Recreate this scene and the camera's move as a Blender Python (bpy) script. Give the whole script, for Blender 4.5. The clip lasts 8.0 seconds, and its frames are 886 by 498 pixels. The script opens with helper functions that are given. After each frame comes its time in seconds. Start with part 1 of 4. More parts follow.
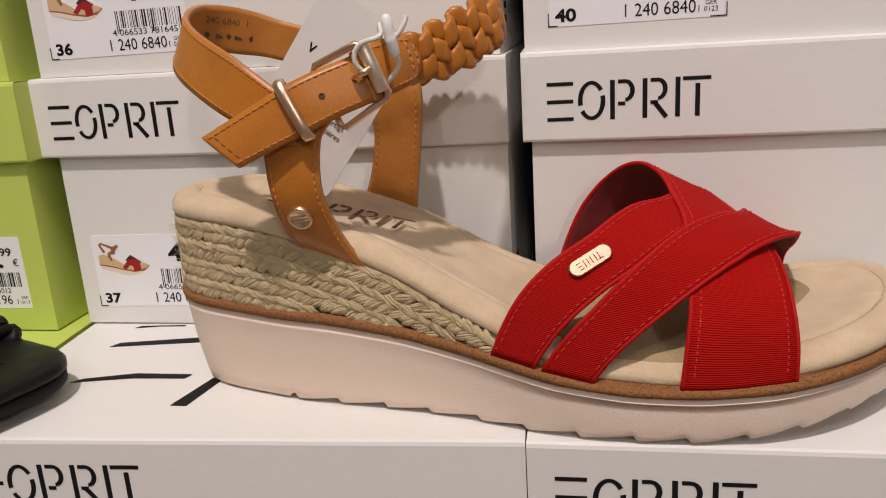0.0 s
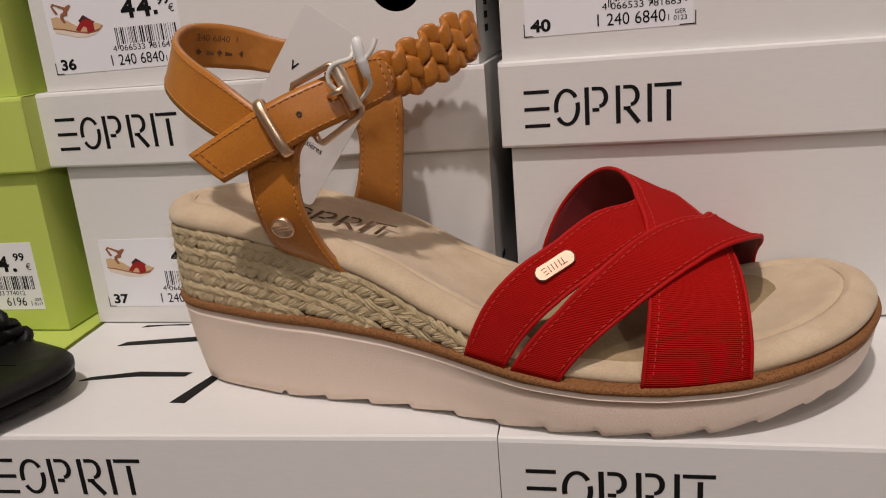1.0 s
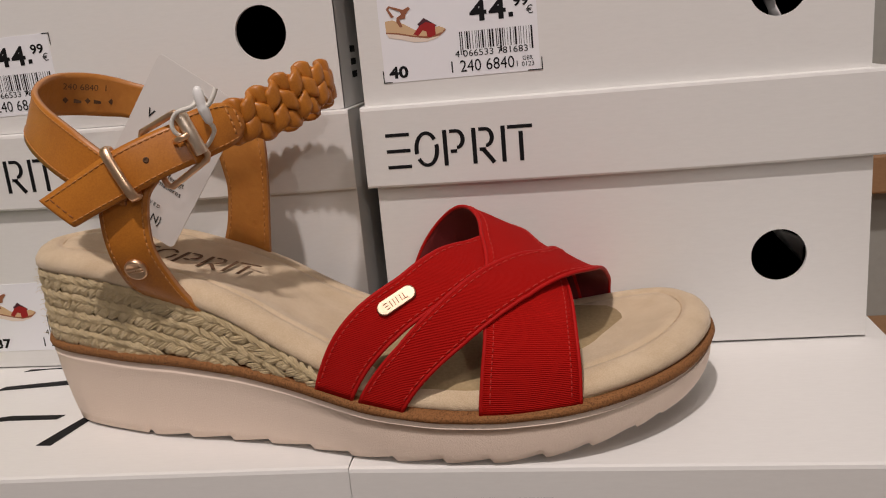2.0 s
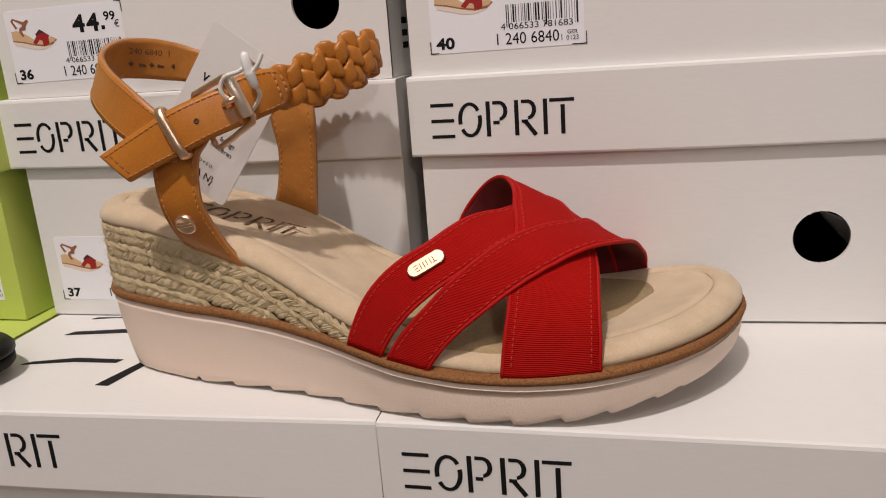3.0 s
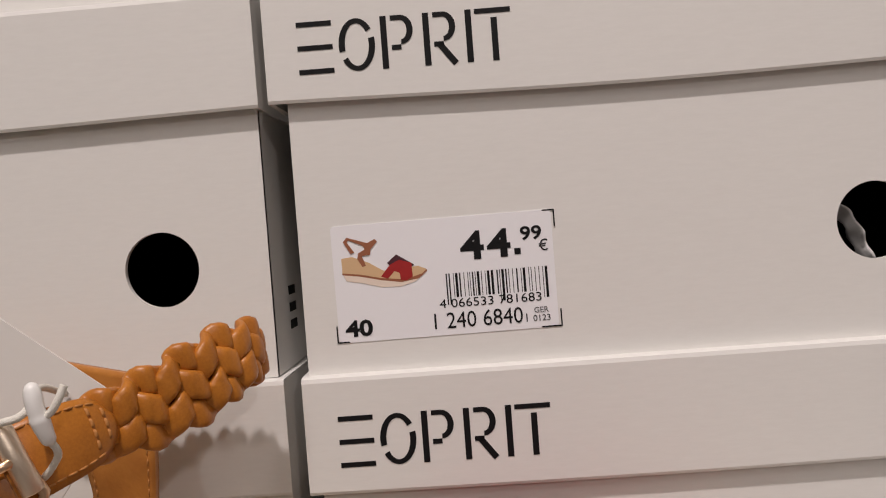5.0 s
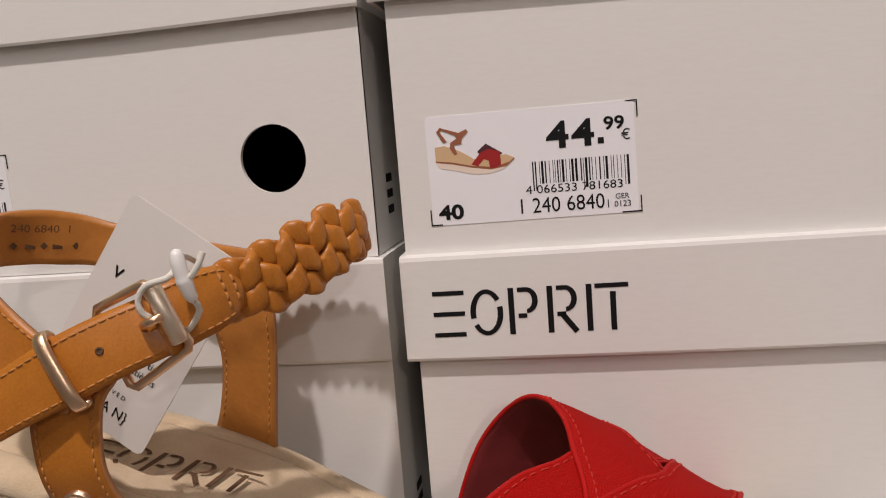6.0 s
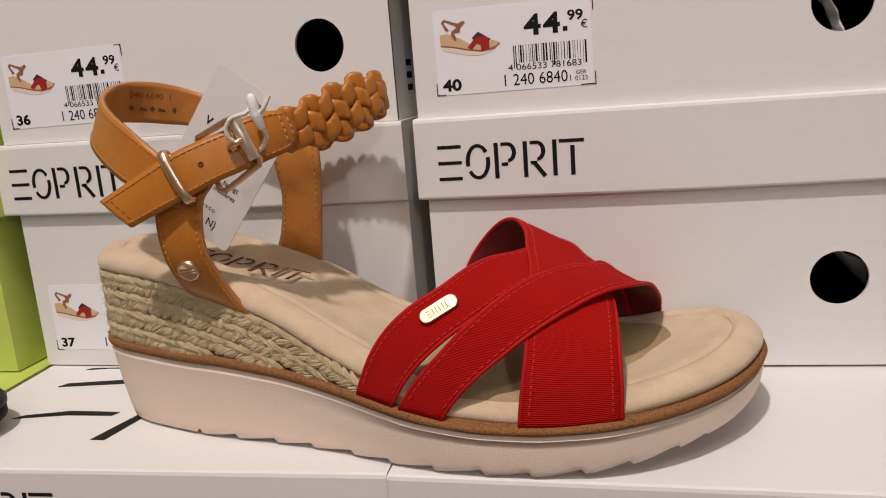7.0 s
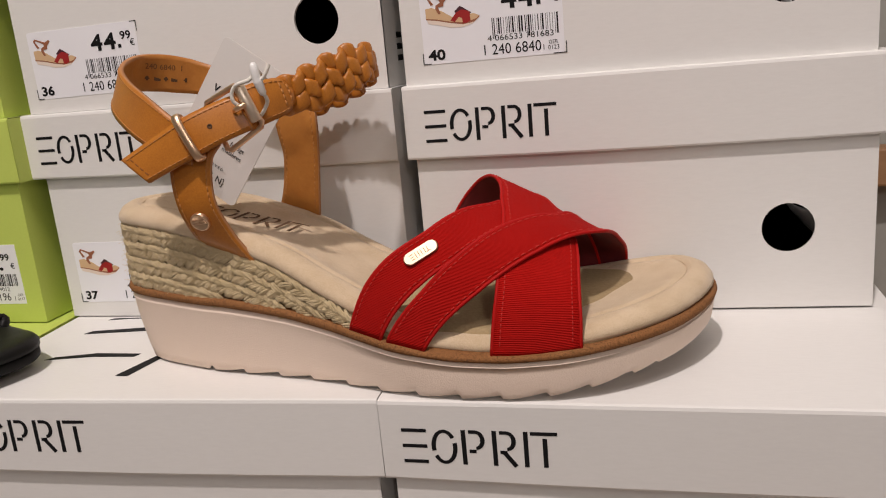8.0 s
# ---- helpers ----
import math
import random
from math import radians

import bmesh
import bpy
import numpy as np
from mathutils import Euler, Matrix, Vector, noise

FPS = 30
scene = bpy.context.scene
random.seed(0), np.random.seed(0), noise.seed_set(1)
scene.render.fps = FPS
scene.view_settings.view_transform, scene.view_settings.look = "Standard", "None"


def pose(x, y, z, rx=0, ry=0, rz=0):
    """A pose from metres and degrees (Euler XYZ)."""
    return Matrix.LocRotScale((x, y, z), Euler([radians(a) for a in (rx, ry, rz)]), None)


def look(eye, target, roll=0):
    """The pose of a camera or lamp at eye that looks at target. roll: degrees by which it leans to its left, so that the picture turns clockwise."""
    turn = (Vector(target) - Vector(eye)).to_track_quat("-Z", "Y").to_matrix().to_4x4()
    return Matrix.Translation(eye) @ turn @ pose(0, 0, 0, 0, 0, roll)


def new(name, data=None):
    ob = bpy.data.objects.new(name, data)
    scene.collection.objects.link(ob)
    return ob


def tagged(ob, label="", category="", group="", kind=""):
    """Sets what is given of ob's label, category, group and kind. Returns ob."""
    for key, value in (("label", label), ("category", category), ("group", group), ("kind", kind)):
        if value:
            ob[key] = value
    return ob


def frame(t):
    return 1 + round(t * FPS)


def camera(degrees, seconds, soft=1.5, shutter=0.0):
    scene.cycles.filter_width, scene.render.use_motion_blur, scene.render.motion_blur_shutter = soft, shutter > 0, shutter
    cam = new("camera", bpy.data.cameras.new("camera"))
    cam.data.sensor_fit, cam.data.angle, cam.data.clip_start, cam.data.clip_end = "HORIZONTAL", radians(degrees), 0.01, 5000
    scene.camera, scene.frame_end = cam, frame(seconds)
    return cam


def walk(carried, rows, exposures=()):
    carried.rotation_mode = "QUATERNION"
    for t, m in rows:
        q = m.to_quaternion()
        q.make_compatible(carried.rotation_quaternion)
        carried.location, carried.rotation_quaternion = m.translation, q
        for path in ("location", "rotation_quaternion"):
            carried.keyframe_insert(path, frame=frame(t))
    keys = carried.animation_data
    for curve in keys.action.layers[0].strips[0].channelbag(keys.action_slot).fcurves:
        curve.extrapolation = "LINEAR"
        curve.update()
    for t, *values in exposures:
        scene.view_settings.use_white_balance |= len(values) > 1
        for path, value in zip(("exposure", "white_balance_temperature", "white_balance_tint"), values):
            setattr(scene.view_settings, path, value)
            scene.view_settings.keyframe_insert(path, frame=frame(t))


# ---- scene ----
cam = camera(56.45, 8.0, 1.1)
PATH = [
    (0, (-0.00383, -0.20520, 0.12904), (-0.18232, 0.73906, -0.14760), -3.61),
    (0.5, (-0.00629, -0.20094, 0.13514), (-0.21572, 0.72704, -0.17304), -4.65),
    (1, (0.01531, -0.21419, 0.13874), (-0.19353, 0.71913, -0.15330), -4.83),
    (1.5, (0.04049, -0.22259, 0.14313), (-0.12235, 0.73174, -0.10734), -5.34),
    (1.7, (0.04653, -0.21967, 0.14179), (-0.10158, 0.73830, -0.10389), -5.35),
    (2.8, (0.06688, -0.21954, 0.13351), (-0.15741, 0.71358, -0.14752), -4.12),
    (3, (0.07084, -0.22643, 0.13576), (-0.17662, 0.70394, -0.13479), -4.24),
    (3.5, (0.09068, -0.22871, 0.13596), (-0.20801, 0.69251, -0.11334), -5.10),
    (4, (0.08802, -0.19202, 0.13599), (-0.15289, 0.75660, -0.06914), -5.13),
    (4.5, (0.04909, -0.13060, 0.15623), (-0.05661, 0.86030, 0.07326), -4.65),
    (4.7, (0.03513, -0.11680, 0.15334), (-0.01494, 0.88165, 0.13243), -4.23),
    (5.8, (0.01835, -0.11788, 0.15239), (-0.09247, 0.86878, 0.03312), -4.23),
    (6, (0.02627, -0.13543, 0.15040), (-0.13882, 0.84039, 0.00716), -4.53),
    (6.5, (0.03762, -0.18164, 0.13987), (-0.15351, 0.78198, -0.04698), -4.38),
    (7, (0.06134, -0.21977, 0.13382), (-0.17380, 0.72722, -0.08506), -4.56),
    (7.5, (0.07587, -0.24538, 0.13065), (-0.17276, 0.69424, -0.10449), -4.89),
    (8, (0.08026, -0.25334, 0.13137), (-0.16872, 0.68358, -0.11396), -5.10),
]
walk(cam, [(t, look(eye, target, roll)) for t, eye, target, roll in PATH],
     [(0, 0.10), (0.5, 0.0), (1.0, -0.18), (1.5, -0.36), (1.7, -0.30), (2.8, 0.02), (3.5, 0.02), (4.5, -0.06), (5.8, 0.0), (8.0, 0.04)])

# ---- light: shop spotlights and an added fill panel ----
world = bpy.data.worlds.new("shop_air")
world.use_nodes = True
world.node_tree.nodes["Background"].inputs[0].default_value = (1.0, 0.95, 0.9, 1)
world.node_tree.nodes["Background"].inputs[1].default_value = 0.035
scene.world = world


def lamp(name, eye, target, size, power, colour):
    data = bpy.data.lights.new(name, "AREA")
    data.shape, data.size, data.energy, data.color = "DISK", size, power, colour
    ob = new(name, data)
    ob.matrix_world = look(eye, target)
    return ob


lamp("key_spot", (-0.10, -0.78, 1.84), (0, 0.05, 0.03), 0.085, 26.0, (1.0, 0.885, 0.855))
lamp("second_spot", (-0.30, -1.75, 1.78), (0, 0.1, 0.05), 0.22, 5.0, (1.0, 0.885, 0.855))
lamp("third_spot", (1.30, -2.9, 1.50), (0, 0.1, 0.05), 0.13, 12.5, (1.0, 0.885, 0.855))
# Unseen area lamp overhead, added only for soft fill.
panel = bpy.data.lights.new("fill_panel", "AREA")
panel.shape, panel.size, panel.size_y, panel.energy, panel.color = "RECTANGLE", 1.6, 0.9, 4.5, (1.0, 0.915, 0.865)
new("fill_panel", panel).matrix_world = look((0.0, -0.9, 1.7), (0.0, -0.5, 0))


# ---- materials ----
def node(nt, kind, **kw):
    n = nt.nodes.new(kind)
    for k, v in kw.items():
        n.inputs[k.replace("_", " ")].default_value = v
    return n


def material(name, colour, rough=0.6, metal=0.0, other=None, scale=40.0, mix=0.35, grain=0.0, grain_scale=900.0,
             spec=0.5, sheen=0.0, stretch=(1, 1, 1), uv=False, coat=0.0, lo=0.35, hi=0.75):
    """A surface with colour that varies at two scales, and a fine grain in relief."""
    m = bpy.data.materials.new(name)
    m.use_nodes = True
    nt = m.node_tree
    b = nt.nodes["Principled BSDF"]
    b.inputs["Roughness"].default_value, b.inputs["Metallic"].default_value = rough, metal
    b.inputs["Specular IOR Level"].default_value = spec
    b.inputs["Sheen Weight"].default_value = sheen
    b.inputs["Coat Weight"].default_value = coat
    tc = nt.nodes.new("ShaderNodeTexCoord")
    mp = nt.nodes.new("ShaderNodeMapping")
    mp.inputs["Scale"].default_value = stretch
    nt.links.new(tc.outputs["UV" if uv else "Object"], mp.inputs[0])
    big = node(nt, "ShaderNodeTexNoise", Scale=scale, Detail=5.0, Roughness=0.6)
    fine = node(nt, "ShaderNodeTexNoise", Scale=grain_scale, Detail=3.0, Roughness=0.65)
    nt.links.new(mp.outputs[0], big.inputs["Vector"])
    nt.links.new(mp.outputs[0], fine.inputs["Vector"])
    blend = nt.nodes.new("ShaderNodeMix")
    blend.data_type = "RGBA"
    other = other or tuple(c * 0.8 for c in colour)
    blend.inputs[6].default_value, blend.inputs[7].default_value = (*colour, 1), (*other, 1)
    ramp = nt.nodes.new("ShaderNodeMapRange")
    ramp.inputs["From Min"].default_value, ramp.inputs["From Max"].default_value = lo, hi
    ramp.inputs["To Max"].default_value = mix
    add = nt.nodes.new("ShaderNodeMath")
    add.operation = "ADD"
    half = nt.nodes.new("ShaderNodeMath")
    half.operation = "MULTIPLY"
    half.inputs[1].default_value = 0.5
    nt.links.new(big.outputs[0], half.inputs[0])
    half2 = nt.nodes.new("ShaderNodeMath")
    half2.operation = "MULTIPLY"
    half2.inputs[1].default_value = 0.5
    nt.links.new(fine.outputs[0], half2.inputs[0])
    nt.links.new(half.outputs[0], add.inputs[0])
    nt.links.new(half2.outputs[0], add.inputs[1])
    nt.links.new(add.outputs[0], ramp.inputs[0])
    nt.links.new(ramp.outputs[0], blend.inputs[0])
    nt.links.new(blend.outputs[2], b.inputs["Base Color"])
    if grain:
        bump = node(nt, "ShaderNodeBump", Strength=grain, Distance=0.0006)
        nt.links.new(fine.outputs[0], bump.inputs["Height"])
        nt.links.new(bump.outputs[0], b.inputs["Normal"])
    return m


def ribbed(name, colour, other, pitch):
    """Grosgrain ribbon: ribs across the band, by its UVs in metres."""
    m = material(name, colour, 0.75, other=other, scale=120, mix=0.5, grain_scale=2500, spec=0.10, uv=True)
    nt = m.node_tree
    b = nt.nodes["Principled BSDF"]
    tc = nt.nodes.new("ShaderNodeTexCoord")
    wave = node(nt, "ShaderNodeTexWave", Scale=0.314 / pitch, Distortion=0.4, Detail=1.0)
    wave.bands_direction = "X"
    nt.links.new(tc.outputs["UV"], wave.inputs["Vector"])
    bump = node(nt, "ShaderNodeBump", Strength=0.65, Distance=0.0004)
    nt.links.new(wave.outputs[1], bump.inputs["Height"])
    nt.links.new(bump.outputs[0], b.inputs["Normal"])
    old = b.inputs["Base Color"].links[0].from_socket
    dark = nt.nodes.new("ShaderNodeMix")
    dark.data_type = "RGBA"
    dark.inputs[7].default_value = (*[c * 0.6 for c in colour], 1)
    nt.links.new(old, dark.inputs[6])
    inv = node(nt, "ShaderNodeMapRange", From_Min=0.0, From_Max=0.5, To_Min=0.28, To_Max=0.0)
    nt.links.new(wave.outputs[1], inv.inputs[0])
    nt.links.new(inv.outputs[0], dark.inputs[0])
    nt.links.new(dark.outputs[2], b.inputs["Base Color"])
    return m


WHITE = material("white_card", (0.765, 0.755, 0.73), 0.52, other=(0.715, 0.705, 0.68), scale=9, mix=0.6, lo=0.4, hi=0.65, grain=0.04, grain_scale=900, stretch=(0.2, 1, 1), spec=0.35)
GREEN = material("green_card", (0.55, 0.66, 0.14), 0.5, other=(0.47, 0.58, 0.11), scale=9, mix=0.5, grain=0.08, grain_scale=700, spec=0.35)
BLACK_INK = material("black_ink", (0.006, 0.006, 0.007), 0.6, other=(0.010, 0.010, 0.010), spec=0.2)
PAPER = material("label_paper", (0.85, 0.85, 0.88), 0.42, other=(0.82, 0.82, 0.85), scale=30)
TAG_CARD = material("tag_card", (0.70, 0.68, 0.65), 0.6, other=(0.65, 0.63, 0.60), scale=30)
INSIDE_SHADE = material("box_inside_shade", (0.05, 0.048, 0.045), 0.9, other=(0.03, 0.03, 0.03))
TISSUE = material("tissue_paper", (0.75, 0.74, 0.73), 0.6, other=(0.6, 0.6, 0.6), scale=60, grain=0.3, grain_scale=200)
SUEDE = material("beige_suede", (0.67, 0.53, 0.365), 0.95, other=(0.54, 0.405, 0.255), scale=95, mix=0.9, lo=0.40, hi=0.62, grain=0.6, grain_scale=2200, spec=0.12, sheen=0.25)
CREAM = material("cream_rubber", (0.84, 0.69, 0.575), 0.55, other=(0.79, 0.635, 0.52), scale=60, mix=0.6, grain=0.35, grain_scale=1500, spec=0.3)
CORK = material("cork", (0.30, 0.135, 0.05), 0.85, other=(0.10, 0.04, 0.016), scale=1300, mix=0.9, lo=0.47, hi=0.64, grain=0.8, grain_scale=1800, spec=0.2)
JUTE = material("jute", (0.74, 0.595, 0.36), 0.9, other=(0.52, 0.39, 0.20), scale=260, mix=0.9, lo=0.4, hi=0.65, grain=0.9, grain_scale=3500, spec=0.15, sheen=0.2)
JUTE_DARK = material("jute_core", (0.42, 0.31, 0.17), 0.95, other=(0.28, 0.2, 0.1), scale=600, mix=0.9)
TAN = material("tan_leather", (0.48, 0.174, 0.020), 0.38, other=(0.33, 0.102, 0.011), scale=70, mix=0.85, lo=0.4, hi=0.7, grain=0.07, grain_scale=1500, spec=0.45)
TAN_LINING = material("tan_lining", (0.50, 0.205, 0.042), 0.42, other=(0.36, 0.125, 0.024), scale=90, mix=0.8, grain=0.55, grain_scale=170, spec=0.35)
TAN_EDGE = material("cut_leather_edge", (0.46, 0.21, 0.08), 0.6, other=(0.36, 0.14, 0.05), scale=300)
THREAD = material("tan_thread", (0.47, 0.20, 0.05), 0.7, other=(0.36, 0.14, 0.035), scale=900)
DARK_THREAD = material("brown_thread", (0.26, 0.09, 0.02), 0.8, other=(0.15, 0.05, 0.015), scale=900)
RED = ribbed("red_grosgrain", (0.44, 0.006, 0.004), (0.33, 0.004, 0.003), 0.00066)
# Red lining, its colour darkened for the shade under the toe bands.
RED_LINING_SHADED = material("red_lining_shaded", (0.13, 0.006, 0.008), 0.9, other=(0.09, 0.004, 0.006), scale=300, grain=0.3)
RED_THREAD = material("red_thread", (0.50, 0.018, 0.010), 0.7, other=(0.38, 0.012, 0.008), scale=900)
RED_PIPE = material("red_piping", (0.43, 0.007, 0.006), 0.6, spec=0.15, other=(0.36, 0.006, 0.006), scale=300, grain=0.3, grain_scale=2500)
GOLD = material("pale_gold_metal", (0.80, 0.55, 0.36), 0.33, 1.0, other=(0.85, 0.62, 0.43), scale=200, grain=0.05)
PLATE = material("brushed_gold_plate", (0.50, 0.35, 0.25), 0.34, 1.0, other=(0.40, 0.27, 0.19), scale=300, stretch=(1, 6, 1), grain=0.06)
SATIN = material("satin_gold_metal", (0.86, 0.74, 0.60), 0.42, 1.0, other=(0.8, 0.68, 0.55), scale=300, stretch=(1, 1, 6), grain=0.1)
CORD = material("white_cord", (0.78, 0.75, 0.68), 0.8, other=(0.6, 0.57, 0.5), scale=900, grain=0.5, grain_scale=3000)
PLASTIC = material("white_plastic", (0.82, 0.81, 0.79), 0.35, other=(0.78, 0.77, 0.75))
BURN = material("burnt_print", (0.10, 0.05, 0.022), 0.9, other=(0.16, 0.085, 0.04), scale=900)
BLACK_LEATHER = material("black_leather", (0.006, 0.006, 0.006), 0.45, other=(0.010, 0.010, 0.009), scale=80, grain=0.25, grain_scale=1500, spec=0.2)
BLACK_RUBBER = material("black_rubber", (0.008, 0.008, 0.008), 0.65, other=(0.012, 0.012, 0.012), grain=0.2, spec=0.2)
PHOTO_TAN = material("photo_tan", (0.66, 0.45, 0.26), 0.42, other=(0.6, 0.4, 0.22))
PHOTO_PALE = material("photo_pale", (0.80, 0.68, 0.58), 0.42, other=(0.76, 0.64, 0.54))
PHOTO_RED = material("photo_red", (0.36, 0.02, 0.02), 0.42, other=(0.22, 0.01, 0.015), scale=500)
PHOTO_BROWN = material("photo_brown", (0.32, 0.12, 0.06), 0.42, other=(0.22, 0.08, 0.05), scale=500)
PHOTO_NAVY = material("photo_dark", (0.06, 0.02, 0.03), 0.42, other=(0.12, 0.02, 0.03), scale=500)
WALL = material("shop_wall_paint", (0.34, 0.34, 0.31), 0.8, other=(0.29, 0.29, 0.26), scale=3, mix=0.8, grain=0.2, grain_scale=150)
CEIL = material("ceiling_paint", (0.62, 0.61, 0.59), 0.85, other=(0.7, 0.69, 0.67), scale=3)
FLOOR = material("floor_vinyl", (0.30, 0.27, 0.24), 0.5, other=(0.24, 0.21, 0.19), scale=4, mix=0.8)
WOOD = material("shelf_wood", (0.34, 0.19, 0.09), 0.5, other=(0.22, 0.11, 0.05), scale=14, stretch=(1, 9, 9), mix=0.9, grain=0.2, grain_scale=300)
METAL = material("grey_metal", (0.35, 0.35, 0.36), 0.45, 0.8, other=(0.3, 0.3, 0.31))


# ---- mesh helpers ----
def base_of(ob):
    v = Vector((0, 0, 0))
    while ob is not None:
        v += ob.location
        ob = ob.parent
    return v


def part(name, bm, mat, parent=None, label="", smooth=True):
    """Links a bmesh, given in world places, as one mesh object under a thing or a part. mat: one material or several."""
    me = bpy.data.meshes.new(name)
    off = base_of(parent)
    for v in bm.verts:
        v.co -= off
    bmesh.ops.recalc_face_normals(bm, faces=bm.faces)
    for f in bm.faces:
        f.smooth = smooth
    bm.to_mesh(me)
    bm.free()
    for m in mat if isinstance(mat, (list, tuple)) else [mat]:
        me.materials.append(m)
    ob = new(name, me)
    ob.parent = parent
    return tagged(ob, label=label)


def thing(name, place, label, category, group=""):
    ob = new(name)
    ob.empty_display_size = 0.02
    ob.location = place
    return tagged(ob, label, category, group)


def curve(points, n):
    """A smooth line (Catmull-Rom) through points, n samples at even steps of length."""
    p = np.array(points, float)
    q = np.vstack([2 * p[0] - p[1], p, 2 * p[-1] - p[-2]])
    out = []
    for i in range(len(p) - 1):
        a, b, c, d = q[i:i + 4]
        for t in np.linspace(0, 1, 24, endpoint=False):
            out.append(0.5 * (2 * b + (c - a) * t + (2 * a - 5 * b + 4 * c - d) * t**2 + (3 * b - a - 3 * c + d) * t**3))
    out.append(p[-1])
    out = np.array(out)
    s = np.concatenate([[0], np.cumsum(np.linalg.norm(np.diff(out, axis=0), axis=1))])
    u = np.linspace(0, s[-1], n)
    return np.stack([np.interp(u, s, out[:, k]) for k in range(out.shape[1])], 1)


def closed_curve(points, n):
    p = np.array(points, float)
    big = curve(np.vstack([p[-3:], p, p[:3]]), 4000)
    d0 = np.argmin(((big[:1500] - p[0]) ** 2).sum(1))
    d1 = 2500 + np.argmin(((big[2500:] - p[0]) ** 2).sum(1))
    seg = big[d0:d1 + 1]
    s = np.concatenate([[0], np.cumsum(np.linalg.norm(np.diff(seg, axis=0), axis=1))])
    u = np.linspace(0, s[-1], n, endpoint=False)
    return np.stack([np.interp(u, s, seg[:, k]) for k in range(p.shape[1])], 1)


def normals_of(g):
    du, dv = np.gradient(g, axis=0), np.gradient(g, axis=1)
    n = np.cross(du, dv)
    return n / np.maximum(np.linalg.norm(n, axis=2, keepdims=True), 1e-9)


def sheet(g, thick, side=1.0, lined=False):
    """A solid band from a grid of places (along, across): outer face, inner face and rims, with UVs in metres."""
    n = normals_of(g) * side
    low = g - n * thick
    bm = bmesh.new()
    uv = bm.loops.layers.uv.new("UVMap")
    L, W = g.shape[:2]
    su = np.concatenate([[0], np.cumsum(np.linalg.norm(np.diff(g[:, W // 2], axis=0), axis=1))])
    sw = np.concatenate([[0], np.cumsum(np.linalg.norm(np.diff(g[L // 2], axis=0), axis=1))])
    top = [[bm.verts.new(g[i, j]) for j in range(W)] for i in range(L)]
    bot = [[bm.verts.new(low[i, j]) for j in range(W)] for i in range(L)]

    def face(vs, st, mat):
        f = bm.faces.new(vs)
        f.material_index = mat
        for lp, c in zip(f.loops, st):
            lp[uv].uv = c

    for i in range(L - 1):
        for j in range(W - 1):
            c = [(su[i], sw[j]), (su[i + 1], sw[j]), (su[i + 1], sw[j + 1]), (su[i], sw[j + 1])]
            face([top[i][j], top[i + 1][j], top[i + 1][j + 1], top[i][j + 1]], c, 0)
            face([bot[i][j], bot[i][j + 1], bot[i + 1][j + 1], bot[i + 1][j]], [c[0], c[3], c[2], c[1]], 1 if lined else 0)
    for i in range(L - 1):
        for j in (0, W - 1):
            c = [(su[i], sw[j])] * 4
            face([top[i][j], top[i + 1][j], bot[i + 1][j], bot[i][j]], c, 2 if lined else 0)
    for j in range(W - 1):
        for i in (0, L - 1):
            c = [(su[i], sw[j])] * 4
            face([top[i][j], top[i][j + 1], bot[i][j + 1], bot[i][j]], c, 2 if lined else 0)
    return bm


def strip(a, b, n, across=9, bulge=0.0, side=1.0):
    """A grid between two edge lines; bulge lifts its middle along the normal."""
    ea, eb = curve(a, n), curve(b, n)
    w = np.linspace(0, 1, across)[None, :, None]
    g = ea[:, None] * (1 - w) + eb[:, None] * w
    if bulge:
        g = g + normals_of(g) * side * bulge * (1 - (2 * w - 1) ** 2)
    return g


def at(g, i, j):
    """The place at grid coordinates (fractions 0..1 along and across)."""
    L, W = g.shape[:2]
    i, j = min(max(i, 0), 1) * (L - 1), min(max(j, 0), 1) * (W - 1)
    a, b = min(int(i), L - 2), min(int(j), W - 2)
    u, v = i - a, j - b
    return (g[a, b] * (1 - u) * (1 - v) + g[a + 1, b] * u * (1 - v) + g[a, b + 1] * (1 - u) * v + g[a + 1, b + 1] * u * v)


def tube(points, r, seg=8, closed=False, bm=None, flat=1.0, up=None, taper=None):
    """A round or flattened rod along points."""
    p = np.array(points, float)
    bm = bm or bmesh.new()
    k = len(p)
    rings = []
    ref = np.array(up if up is not None else (0.13, 0.31, 0.94), float)
    for i in range(k):
        d = (p[(i + 1) % k] - p[i - 1]) if closed else (p[min(i + 1, k - 1)] - p[max(i - 1, 0)])
        d = d / max(np.linalg.norm(d), 1e-9)
        x = ref - d * (ref @ d)
        x = x / max(np.linalg.norm(x), 1e-9)
        y = np.cross(d, x)
        if up is None:
            ref = x
        rr = r * (taper[i] if taper is not None else 1)
        rings.append([bm.verts.new(p[i] + rr * (math.cos(a) * x + flat * math.sin(a) * y)) for a in np.linspace(0, 2 * math.pi, seg, endpoint=False)])
    for i in range(k if closed else k - 1):
        a, b = rings[i], rings[(i + 1) % k]
        for j in range(seg):
            bm.faces.new([a[j], a[(j + 1) % seg], b[(j + 1) % seg], b[j]])
    if not closed:
        bm.faces.new(rings[0][::-1])
        bm.faces.new(rings[-1])
    return bm


